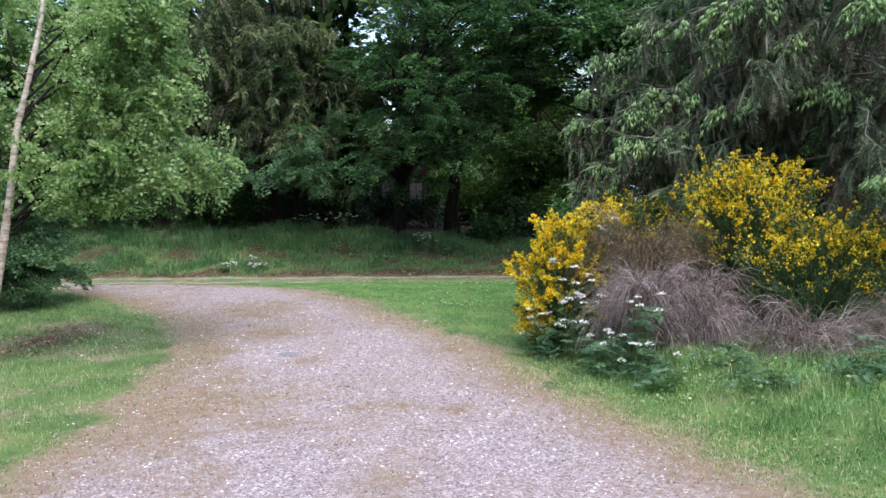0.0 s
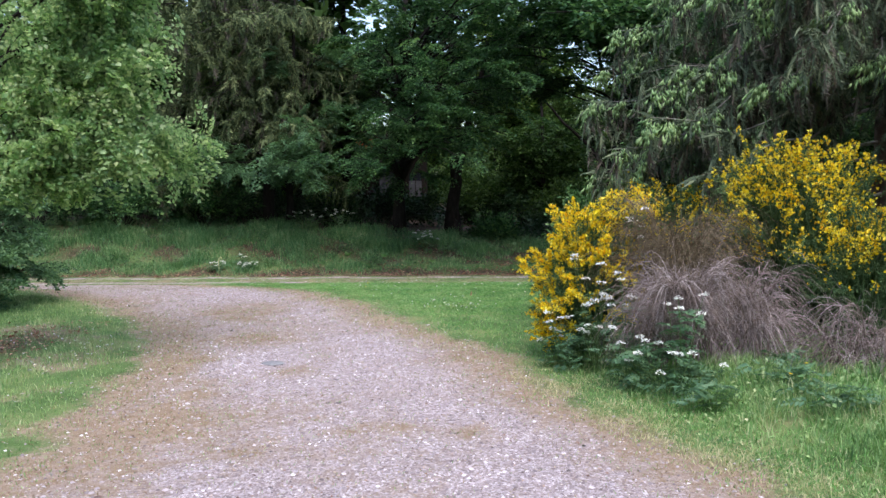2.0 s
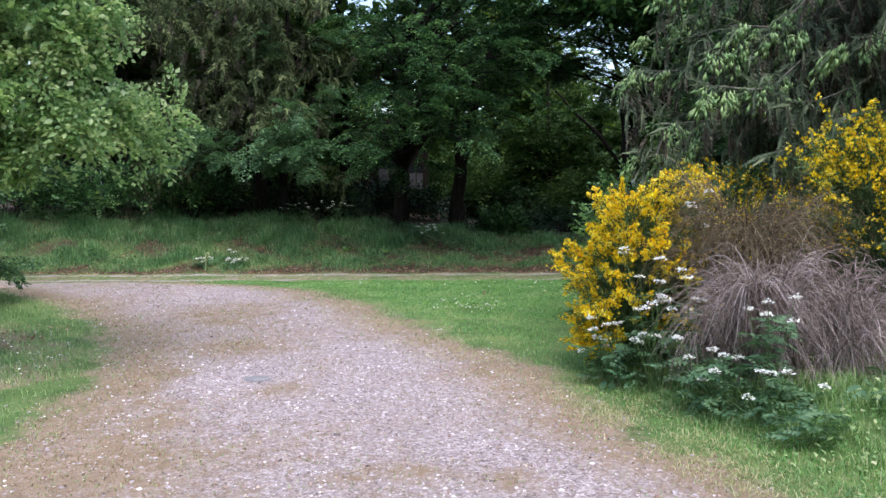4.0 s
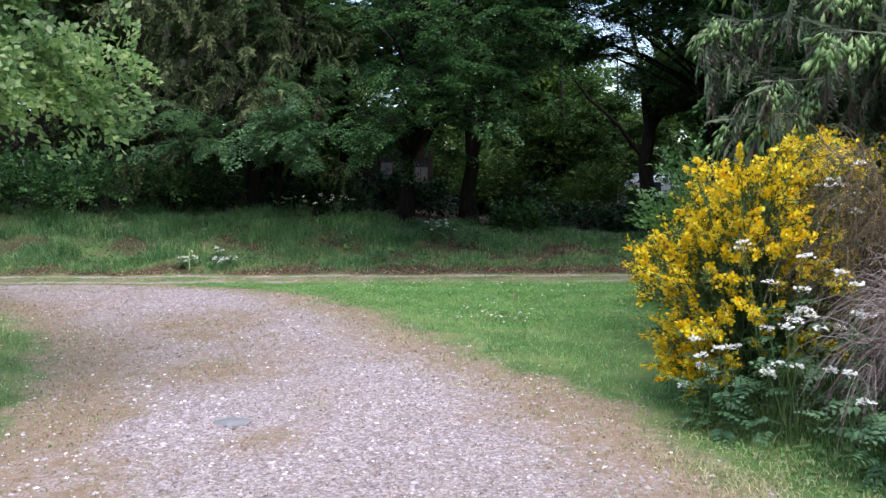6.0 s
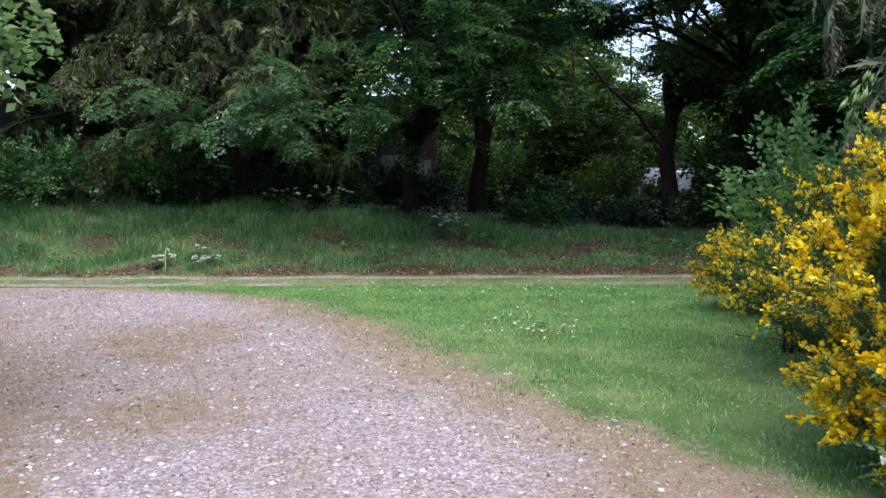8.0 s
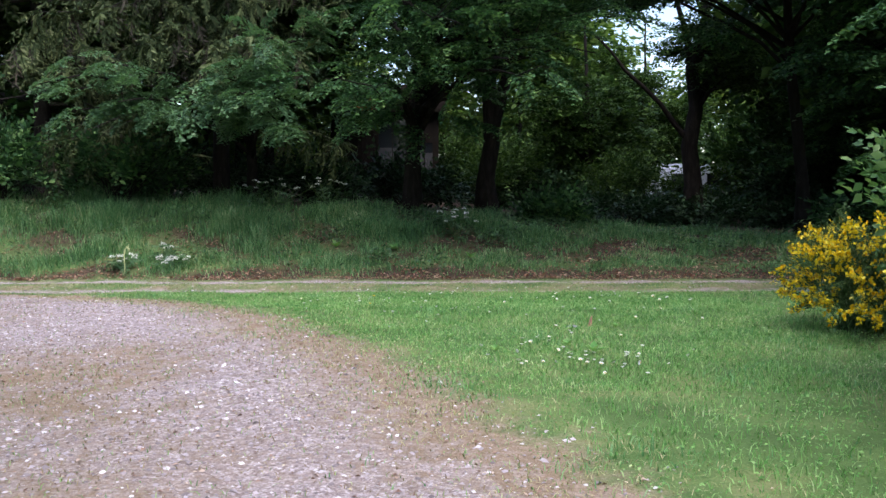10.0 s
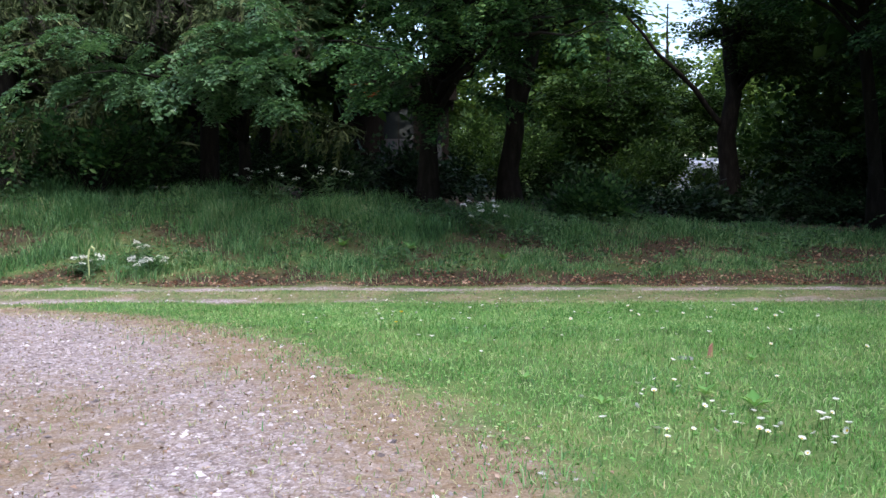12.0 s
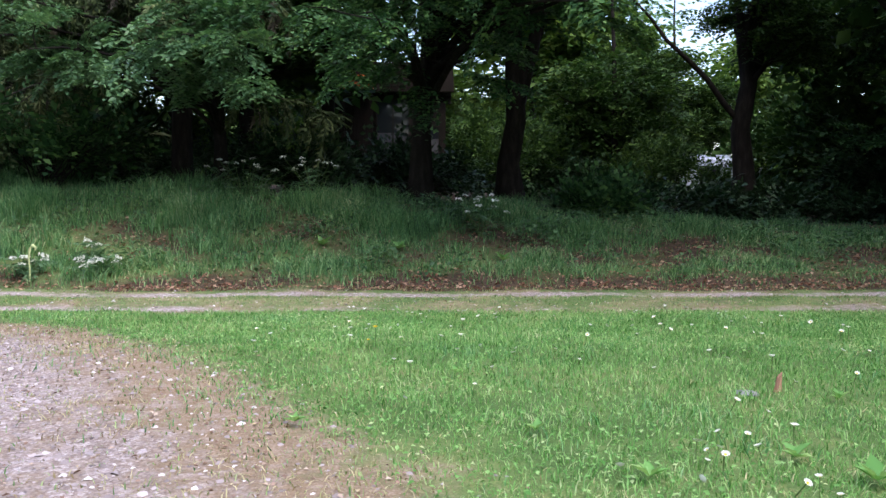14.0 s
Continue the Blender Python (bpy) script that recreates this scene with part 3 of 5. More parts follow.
    grass("verge_grass", x, y, 0.05 + 0.05 * smooth(0.1, 1.0, out), 0.007, M_VERGE, "short yellowish green grass in the bend of the drive", r, 0.7)
    # thin dry grass along both edges of the gravel
    x, y = scatter(160000, -12, 4, 7, 26.8, r)
    g, m, l = masks(x, y)
    keep = r.uniform(0, 1, len(x)) < np.clip(m - 0.9 * g, 0, 1) * 0.6
    grass("dry_grass", x[keep], y[keep], 0.04, 0.006, M_DRY, "sparse dry grass and moss along the gravel", r, 1.2)
    keep = r.uniform(0, 1, len(x)) < np.clip(m - 1.2 * g, 0, 1) * 0.6
    grass("sparse_grass", x[keep], y[keep], 0.042, 0.006, M_VERGE, "thin green grass growing through the gravel edge", r, 0.9)
    # the rough grass on the bank
    x, y = scatter(165000, -15, 12, 26.7, 32.5, r)
    g, m, l = masks(x, y)
    clump = 0.42 + 1.0 * ripple(x, y, 1.6, 7.0) + 0.55 * ripple(x, y, 4.1, 2.0)
    dens = smooth(26.55, 27.5, y) * smooth(33, 31.0, y) * np.clip(clump, 0.1, 1)
    keep = r.uniform(0, 1, len(x)) < dens * np.interp(x, (-15, -2, 3, 12), (1, 1, 0.9, 0.9))
    x, y = x[keep], y[keep]
    tall = (0.14 + 0.2 * smooth(27.2, 29.5, y)) * np.interp(x, (-15, -3, 3, 12), (1.35, 1.2, 0.75, 0.6)) * (0.7 + 0.75 * ripple(x, y, 1.6, 7.0) + 0.3 * ripple(x, y, 4.1, 2.0))
    grass("bank_grass", x, y, np.clip(tall, 0.07, 0.65), 0.012, M_TALL, "rough tall grass on the shaded bank", r, 0.8)
    # nettles and other leafy weeds in patches on the bank
    x, y = scatter(70000, -15, 9, 26.8, 31.8, r)
    keep = r.uniform(0, 1, len(x)) < np.clip(-0.1 + 0.9 * ripple(x, y, 1.3, 5.5) + 0.4 * ripple(x, y, 3.7, 1.2), 0.03, 1) * smooth(26.8, 27.6, y)
    x, y = x[keep], y[keep]
    n = len(x)
    a = r.uniform(0, 6.28, n)
    tv, tf = rhomb(1.0, 0.55, 0.2)
    v, f = stamp(tv, tf, np.stack([x, y, height(x, y) + r.uniform(0.02, 0.4, n) * (0.6 + 0.4 * ripple(x, y, 1.3, 5.5))], -1), np.stack([np.cos(a), np.sin(a), r.normal(-0.1, 0.35, n)], -1), np.array([0, 0, 1.0]) + r.normal(0, 0.4, (n, 3)), r.uniform(0.04, 0.12, n))
    tagged(piece("bank_weeds", v, f, M_HORNBEAM), "patches of leafy green weeds on the shaded bank", "weeds", kind="stuff")
    # long grass below the bushes
    x, y = scatter(150000, 1.2, 8.5, 7.6, 14.2, r)
    out = x - edge_x(RIGHT_EDGE, y)
    dens = smooth(0.35, 1.1, out) * smooth(7.0, 4.0, out) * smooth(14.2, 13.0, y) * np.clip(0.45 + 0.7 * ripple(x, y, 2.4, 3.0), 0.1, 1)
    keep = r.uniform(0, 1, len(x)) < dens * 0.5
    x, y, out = x[keep], y[keep], out[keep]
    tall = (0.07 + 0.14 * smooth(0.5, 2.0, out)) * (0.8 + 0.5 * ripple(x, y, 3.0, 1.0))
    grass("long_grass", x, y, tall, 0.0095, M_VERGE, "long unmown grass in front of the broom", r, 0.6)

    # pale straw where the verge thins out towards the drive
    x, y = scatter(60000, 0.8, 6.5, 6.8, 13.0, r)
    out = x - edge_x(RIGHT_EDGE, y)
    keep = r.uniform(0, 1, len(x)) < smooth(-0.4, 0.2, out) * smooth(1.7, 0.4, out) * np.clip(0.5 + 0.6 * ripple(x, y, 2.1, 1.4), 0.08, 1)
    grass("straw_grass", x[keep], y[keep], 0.06, 0.007, M_STRAW, "pale straw-coloured grass at the edge of the verge", r, 1.1)
    # broad low leaves mixed into the verge
    x, y = scatter(9000, 1.5, 8, 7.6, 14, r)
    out = x - edge_x(RIGHT_EDGE, y)
    keep = (out > 0.5) & (r.uniform(0, 1, len(x)) < np.clip(0.3 + 0.7 * ripple(x, y, 1.7, 8.0), 0.05, 1))
    x, y, out = x[keep], y[keep], out[keep]
    n = len(x)
    a = r.uniform(0, 6.28, n)
    tv, tf = rhomb(1.0, 0.6, 0.2)
    v, f = stamp(tv, tf, np.stack([x, y, height(x, y) + r.uniform(0.02, 0.2, n) * smooth(0.5, 1.8, out)], -1), np.stack([np.cos(a), np.sin(a), r.normal(0.25, 0.3, n)], -1), np.array([0, 0, 1.0]) + r.normal(0, 0.3, (n, 3)), r.uniform(0.03, 0.075, n))
    tagged(piece("verge_herbs", v, f, M_VERGE), "low leafy herbs mixed into the long grass", "weeds", kind="stuff")


build_grass()


def build_litter():
    r = np.random.default_rng(31)
    tv, tf = rhomb(1.0, 0.6, 0.3)
    x, y = scatter(60000, -14, 12, 26.45, 34, r)
    g, m, l = masks(x, y)
    keep = r.uniform(0, 1, len(x)) < l * np.interp(y, (26.9, 27.4, 28.0, 29.0, 30.5), (0.9, 0.6, 0.5, 0.4, 0.2)) * np.clip(0.75 - 0.7 * ripple(x, y, 1.6, 7.0), 0.15, 1)
    x2, y2 = scatter(3000, -8.6, -6.2, 13, 17, r)
    g, m, l = masks(x2, y2)
    k2 = r.uniform(0, 1, len(x2)) < l * 0.5
    x, y = np.concatenate([x[keep], x2[k2]]), np.concatenate([y[keep], y2[k2]])
    n = len(x)
    a = r.uniform(0, 6.28, n)
    v, f = stamp(tv, tf, np.stack([x, y, height(x, y) + 0.015], -1), np.stack([np.cos(a), np.sin(a), r.normal(0, 0.3, n)], -1),
                 np.array([0, 0, 1.0]) + r.normal(0, 0.4, (n, 3)), r.uniform(0.03, 0.085, n))
    tagged(piece("leaf_litter", v, f, M_LITTER), "reddish brown fallen leaves along the foot of the bank", "fallen leaves", kind="stuff")
    # brown scraps on the worn margin
    x, y = scatter(26000, -8, 3, 7, 24.6, r)
    g, m, l = masks(x, y)
    keep = r.uniform(0, 1, len(x)) < np.clip(m - 0.8 * g, 0, 1) * 0.8
    x, y = x[keep], y[keep]
    n = len(x)
    a = r.uniform(0, 6.28, n)
    v, f = stamp(tv, tf, np.stack([x, y, height(x, y) + 0.008], -1), np.stack([np.cos(a), np.sin(a), r.normal(0, 0.25, n)], -1),
                 np.array([0, 0, 1.0]) + r.normal(0, 0.4, (n, 3)), r.uniform(0.012, 0.04, n))
    tagged(piece("leaf_scraps", v, f, M_SCRAP), "small brown leaf scraps trodden into the drive's margin", "fallen leaves", kind="stuff")
    # pale bits blown over the drive
    x, y = scatter(700, -7, 3, 7, 25, r)
    g, m, l = masks(x, y)
    keep = m > 0.3
    x, y = x[keep], y[keep]
    n = len(x)
    a = r.uniform(0, 6.28, n)
    v, f = stamp(tv, tf, np.stack([x, y, height(x, y) + 0.008], -1), np.stack([np.cos(a), np.sin(a), r.normal(0, 0.1, n)], -1),
                 np.array([0, 0, 1.0]) + r.normal(0, 0.2, (n, 3)), r.uniform(0.015, 0.04, n))
    tagged(piece("pale_leaf_bits", v, f, M_PALEBIT), "pale dry leaf scraps scattered over the gravel", "fallen leaves", kind="stuff")


M_SCRAP = foliage("trodden_leaf", ((0.0, (0.16, 0.09, 0.065)), (0.5, (0.36, 0.235, 0.18)), (1.0, (0.62, 0.5, 0.42))), 0.1, 0.75, 2.0)
M_PALEBIT = foliage("pale_leaf", ((0.0, (0.45, 0.33, 0.2)), (0.5, (0.6, 0.5, 0.33)), (1.0, (0.75, 0.7, 0.6))), 0.2, 0.7, 2.0)
build_litter()


# ---------- trees ----------
def ground_at(x, y, sink=0.0):
    return np.array([x, y, float(height(x, y)) - sink])


def broad_tree(name, base, tall, radius, hull, r, leaf_material, sprays, leaf=0.085, label="", bark=None, limbs=14, trunk_to=None, group="", extra_limbs=(), flat=0.75, twigs=9, layer=1.0, count=9, fork=(), fans=None):
    """A broad-leaved tree. hull: centre and radii of the crown, relative to the base; sprays: how many leafy twigs."""
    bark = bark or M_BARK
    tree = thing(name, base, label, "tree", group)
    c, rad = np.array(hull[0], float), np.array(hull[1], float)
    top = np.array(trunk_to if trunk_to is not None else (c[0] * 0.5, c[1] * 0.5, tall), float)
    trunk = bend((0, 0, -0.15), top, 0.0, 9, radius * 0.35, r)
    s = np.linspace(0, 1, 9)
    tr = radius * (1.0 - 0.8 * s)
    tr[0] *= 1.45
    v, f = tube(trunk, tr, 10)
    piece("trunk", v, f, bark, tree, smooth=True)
    for a, b, w in fork:
        v, f = tube(bend(a, b, 0.0, 7, w * 0.5, r), np.linspace(w, w * 0.35, 7), 8)
        piece("limb", v, f, bark, tree, smooth=True)
    tips = unit(r.normal(0, 1, (limbs, 3))) * rad * r.uniform(0.6, 0.97, (limbs, 1)) + c
    tips = np.concatenate([tips, np.array(extra_limbs, float).reshape(-1, 3)])
    paths, thin = [], []
    for t in tips:
        k = np.clip((t[2] * 0.75) / top[2], 0.15, 0.92)
        start = np.array([np.interp(k, s, trunk[:, i]) for i in range(3)])
        p = bend(start, t, 0.1 * np.linalg.norm(t - start), 7, 0.06, r)
        w = radius * 0.4 * (1 - 0.6 * k)
        paths.append(p)
        v, f = tube(p, np.linspace(w, 0.01, 7), 5)
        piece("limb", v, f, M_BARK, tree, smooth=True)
        for _ in range(twigs):
            i = r.uniform(0.3, 1.0)
            q = np.array([np.interp(i, np.linspace(0, 1, 7), p[:, m]) for m in range(3)])
            d = unit((t - start) * 0.7 + r.normal(0, 0.75, 3) * np.linalg.norm(t - start) * np.array([1, 1, 0.4]))
            e = q + d * r.uniform(0.5, 1.0) * rad.mean() * 0.33
            g = bend(q, e, 0.05, 7, 0.03, r)
            paths.append(g)
            thin.append(tube(g[::2], np.linspace(0.014, 0.004, 4), 4))
    v, f = joined(thin)
    tagged(piece("twigwork", v, f, M_BARK, tree, smooth=True), kind="stuff")
    if fans:
        sets = []
        tilt = fans.get("tilt", 0.16)
        shape = {k: v for k, v in fans.items() if k != "tilt"}
        for kw in (shape, {**shape, "length": shape["length"] * 0.75}):
            tv, tf = fan_template(r, leaf=leaf, **kw)
            pos, d, at = along(paths, sprays // 2, r, 0.52, 1.0)
            out = unit(pos * np.array([1, 1, 0]) + 1e-6)
            ahead = d * np.array([1, 1, 0.35]) * 0.8 + out * 0.6 + r.normal(0, 0.4 + 0.5 * (tilt > 0.4), pos.shape) * np.array([1, 1, 0.25 + tilt])
            up = np.array([0, 0, 1.0]) + r.normal(0, tilt, pos.shape)
            sets.append(stamp(tv, tf, pos + r.normal(0, 0.06, pos.shape), ahead, up, r.uniform(0.7, 1.2, sprays // 2)))
        v, f = joined(sets)
        tagged(piece("crown", v, f, leaf_material, tree), kind="stuff")
        return tree
    tv, tf = spray_template(count, leaf * 4.6, leaf, leaf * 0.7, r)
    pos, d, at = along(paths, sprays, r, 0.3, 1.0)
    pos = pos + r.normal(0, 0.17, pos.shape) * np.array([1, 1, layer])
    a = r.uniform(0, 6.28, sprays)
    ahead = d * 0.6 + np.stack([np.cos(a), np.sin(a), r.normal(-0.15, 0.25, sprays)], -1)
    up = np.array([0, 0, 1.0]) * flat * 2 + r.normal(0, 0.5, (sprays, 3)) * layer ** 0.5
    ahead[:, 2] *= layer ** 0.5
    v, f = stamp(tv, tf, pos, ahead, up, r.uniform(0.75, 1.25, sprays))
    tagged(piece("crown", v, f, leaf_material, tree), kind="stuff")
    return tree


def sprig_template(r, shoots=18, length=0.34, shoot=0.075, width=0.014, angle=42):
    """A spruce twig: an axis set on both sides with fine needle-covered shoots."""
    lv, lf = rhomb(shoot, width, 0.1)
    pos, ahead, sizes = [(0, 0, 0)], [(1, 0, -0.05)], [length / shoot]
    for i in range(shoots):
        s = (i + 1) / (shoots + 1)
        a = radians(angle) * (1 if i % 2 else -1) * r.uniform(0.7, 1.3)
        pos.append((s * length, 0, -0.12 * s * s * length))
        ahead.append((math.cos(a), math.sin(a), r.normal(-0.2, 0.35)))
        sizes.append(r.uniform(0.8, 1.25) * (1.15 - 0.5 * s))
    v, f = stamp(lv, lf, np.array(pos), np.array(ahead), np.array([0, 0, 1.0]) + r.normal(0, 0.5, (shoots + 1, 3)), np.array(sizes))
    v[1:4:2] = v[0] + (v[1:4:2] - v[0]) * np.array([1, 0.35, 1])
    return v, f


def tassel_template(r, buds=6):
    """A hanging bunch of fresh shoots, each a plump drop."""
    drop_v = np.array([[0, 0, 0], [0.07, 0.022, 0.0], [0.07, -0.011, 0.019], [0.07, -0.011, -0.019], [0.14, 0, 0]])
    drop_f = np.array([[0, 1, 2], [0, 2, 3], [0, 3, 1], [4, 2, 1], [4, 3, 2], [4, 1, 3]])
    pos = np.stack([r.uniform(0, 0.16, buds), r.normal(0, 0.05, buds), r.normal(0, 0.03, buds)], -1)
    return stamp(drop_v, drop_f, pos, np.array([1.0, 0, 0]) + r.normal(0, 0.35, (buds, 3)), r.normal(0, 1, (buds, 3)), r.uniform(0.7, 1.25, buds))


def spruce(name, base, tall, radius, reach, low, r, label, tiers=34, per=6, hang=7, sprigs=9000, tips=(), tassels=0, droop=0.35, sector=None, scale=1.0, group="", wood_material=None, needle=None, spread=1.0, fall=0.9, dead=0.25, dense_to=99.0, bark=None):
    """A spruce with drooping branches, curtains of hanging twigs and fresh pale shoots at the ends of the first branches."""
    tree = thing(name, base, label, "tree", group)
    needle = needle or M_NEEDLE
    lean = r.normal(0, 0.1, 2)
    trunk = bend((0, 0, -0.1), (lean[0], lean[1], tall), 0, 10, 0.02, r)
    v, f = tube(trunk, radius * np.linspace(1.1, 0.08, 10), 10)
    piece("trunk", v, f, bark or M_REDBARK, tree, smooth=True)
    main, curtains, fresh = [], [], []
    ends = [np.array(t, float) for t in tips]
    for k in range(tiers):
        z = low + (tall - low) * (k / tiers) ** 0.9
        length = reach * (1 - (z / tall) ** 1.4 * 0.92)
        for _ in range(per):
            a = r.uniform(0, 6.28) if sector is None or r.uniform() < 0.25 else r.uniform(*sector)
            l = length * r.uniform(0.65, 1.05)
            ends.append(np.array([math.cos(a) * l, math.sin(a) * l, z - droop * l * r.uniform(0.6, 1.4) + 0.25 * l * (z / tall)]))
    for k, e in enumerate(ends):
        flat_l = np.hypot(e[0], e[1])
        z0 = np.clip(e[2] + droop * flat_l * r.uniform(0.9, 1.2), low * 0.6, tall * 0.97)
        p = bend((0, 0, z0), e, 0.02 * flat_l, 7, 0.02 * flat_l, r)
        p[-1, 2] += 0.04 * flat_l
        main.append(p)
        v, f = tube(p, np.linspace(0.01 + 0.005 * flat_l, 0.004, 7), 5)
        piece("branch", v, f, wood_material or M_GREYWOOD, tree, smooth=True)
        out = unit(e * np.array([1, 1, 0.0]))
        across = np.array([-out[1], out[0], 0])
        for _ in range(hang):
            s = r.uniform(0.25, 1.0)
            q = np.array([np.interp(s, np.linspace(0, 1, 7), p[:, m]) for m in range(3)])
            d = across * r.normal(0, 0.55) * spread + out * r.uniform(-0.1, 0.55) * spread + np.array([0, 0, -1.0])
            curtains.append(bend(q, q + unit(d) * r.uniform(0.3, 1.0) * (0.45 + 0.14 * flat_l), 0.05, 7, 0.015, r))
        if tassels and (k < len(tips) or r.uniform() < 0.22):
            for _ in range(9):
                s = r.uniform(0.76, 1.0)
                q = np.array([np.interp(s, np.linspace(0, 1, 7), p[:, m]) for m in range(3)])
                d = across * r.normal(0, 0.8) + out * r.uniform(0.0, 0.8) + np.array([0, 0, -0.55])
                fresh.append(bend(q, q + unit(d) * r.uniform(0.15, 0.55), 0.06, 7))
    tv, tf = sprig_template(r, 13, 0.32, 0.08, 0.019) if scale < 1.5 else sprig_template(r, 11, 0.34, 0.1, 0.032)

    def cover(paths, count, start, stop, material, nm, size, fall):
        pos, d, at = along(paths, count, r, start, stop)
        keep = (pos[:, 2] < dense_to) | (r.uniform(0, 1, count) < 0.2)
        pos, d, count = pos[keep], d[keep], int(keep.sum())
        a = r.normal(0, 0.3, (count, 3))
        v, f = stamp(tv, tf, pos + r.normal(0, 0.03, pos.shape), d + a + np.array([0, 0, -fall]), np.array([0, 0, 1.0]) + unit(pos * np.array([1, 1, 0])) * 0.8 + r.normal(0, 0.4, (count, 3)), size * r.uniform(0.7, 1.25, count))
        tagged(piece(nm, v, f, material, tree), kind="stuff")
    cover(np.array(curtains), int(sprigs * 0.55), 0.0, 1.0, needle, "foliage", scale, fall)
    cover(np.array(main), int(sprigs * 0.2), 0.3, 1.0, needle, "branch_foliage", scale, 0.15)
    cover(np.array(curtains), int(sprigs * dead), 0.2, 1.0, M_DEADNEEDLE, "hanging_twigwork", scale, 1.6)
    if tassels:
        cover(np.array(fresh), tassels // 4, 0.1, 1.0, needle, "young_foliage", scale * 0.8, 0.3)
        tv, tf = tassel_template(r)
        cover(np.array(fresh), tassels, 0.25, 1.0, M_NEWNEEDLE, "fresh_growth", scale * 0.85, 1.3)
    return tree


R = np.random.default_rng

# the birch and the maple-like young tree in the bend
birch_base = ground_at(-7.15, 12.6)
broad_tree("birch", birch_base, 7.2, 0.085, ((1.0, 0.7, 4.9), (2.1, 1.5, 1.6)), R(41), M_BIRCHLEAF, 1500, 0.08,
           "slender pale birch leaning over the verge, in fresh leaf", M_BIRCHBARK, 8, (1.35, 0.1, 7.2),
           extra_limbs=((3.0, 1.5, 2.95), (2.64, 1.2, 3.3), (2.42, 1.1, 2.9), (2.02, 0.7, 3.1), (2.64, 0.9, 3.75), (2.2, 0.5, 3.3), (2.6, 0.8, 4.1), (2.73, 0.8, 5.6), (3.08, 0.8, 5.9), (2.29, 0.4, 4.9), (1.5, 0.7, 2.75), (1.23, 1.6, 3.6), (2.11, 1.4, 4.5), (3.17, 1.2, 5.2), (2.9, 1.0, 6.3)), twigs=7,
           fans=dict(length=0.46, sides=4, per=5, droop=0.7, spread=0.75, tumble=1.0, tilt=0.75))
broad_tree("young_tree", ground_at(-10.8, 19.2), 4.6, 0.07, ((0.3, 0, 1.9), (2.0, 1.6, 1.8)), R(42), M_HORNBEAM, 900, 0.08,
           "dense young tree with dark leaves down to the grass", limbs=22, twigs=8, fans=dict(length=0.7, sides=5, per=5, droop=0.4, tumble=0.6),
           extra_limbs=((1.4, -0.8, 0.6), (1.0, -1.1, 0.4), (0.5, -1.3, 0.5), (1.7, -0.3, 0.8), (-0.8, -1.0, 0.5), (1.6, 0.8, 0.7), (0.0, -1.0, 0.9), (1.6, -0.9, 1.3), (1.2, -1.3, 1.2)))

# the spruce behind the broom
sp = ground_at(7.6, 15.8)
spruce("spruce", sp, 15.0, 0.26, 5.6, 2.2, R(43), "large spruce with drooping grey branches and pale green new shoots", 17, 6, 24, 27000,
       tips=((-4.0, -0.7, 4.3), (-4.9, -0.85, 2.9), (-2.85, 0.0, 4.75), (-1.3, -1.95, 4.3), (-5.2, -0.4, 2.5), (-4.4, -1.2, 3.4), (-3.6, -1.0, 3.6), (-2.6, -1.6, 4.0), (-2.0, -2.0, 4.4),
             (-5.0, 0.6, 3.8), (-4.6, 0.2, 5.0), (-3.9, -0.2, 5.6), (-1.0, -2.3, 4.2), (-3.2, 0.3, 3.2), (-4.5, 0.9, 4.6), (-0.4, -2.0, 3.6), (-3.4, -0.8, 4.2), (-4.3, -0.9, 3.9), (-3.0, -1.2, 5.0), (-2.2, -1.2, 5.6), (-1.6, -1.6, 5.2)),
       tassels=1900, dense_to=6.6, scale=1.15, droop=0.3, sector=(2.2, 5.6), wood_material=M_PALEWOOD)

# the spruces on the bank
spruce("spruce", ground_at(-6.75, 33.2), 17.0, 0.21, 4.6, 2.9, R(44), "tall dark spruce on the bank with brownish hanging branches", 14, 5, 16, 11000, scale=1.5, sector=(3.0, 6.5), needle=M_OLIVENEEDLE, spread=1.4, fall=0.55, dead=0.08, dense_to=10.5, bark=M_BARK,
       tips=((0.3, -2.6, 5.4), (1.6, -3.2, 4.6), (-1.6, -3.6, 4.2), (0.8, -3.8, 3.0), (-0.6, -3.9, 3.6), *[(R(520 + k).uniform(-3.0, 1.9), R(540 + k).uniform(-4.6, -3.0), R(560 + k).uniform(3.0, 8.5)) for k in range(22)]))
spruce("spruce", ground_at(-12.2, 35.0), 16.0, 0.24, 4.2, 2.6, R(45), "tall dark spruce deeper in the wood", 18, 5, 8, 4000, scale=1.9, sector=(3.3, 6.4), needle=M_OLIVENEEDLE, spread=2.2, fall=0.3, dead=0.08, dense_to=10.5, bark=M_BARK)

# broad-leaved trees along the bank
broad_tree("beech", ground_at(-1.7, 32.6), 13.0, 0.22, ((1.0, -1.2, 5.9), (3.7, 5.2, 3.6)), R(46), M_BEECH, 900, 0.095,
           "spreading beech with layered dark green sprays over the lane", limbs=26, twigs=6, fans=dict(length=1.1, sides=9, per=5, droop=0.42, spread=0.34, tumble=0.4),
           extra_limbs=((0.6, -7.2, 3.55), (-0.4, -6.8, 2.3), (-0.5, -6.2, 2.5), (1.3, -7.2, 4.5), (-0.6, -5.5, 2.1), (1.9, -6.2, 3.0), (2.6, -6.0, 3.4), (0.2, -7.3, 5.0), (3.2, -5.2, 3.8), *[(R(460 + k).uniform(-0.8, 4.4), R(480 + k).uniform(-7.2, -3.8), R(500 + k).uniform(2.5, 8.5)) for k in range(20)]))
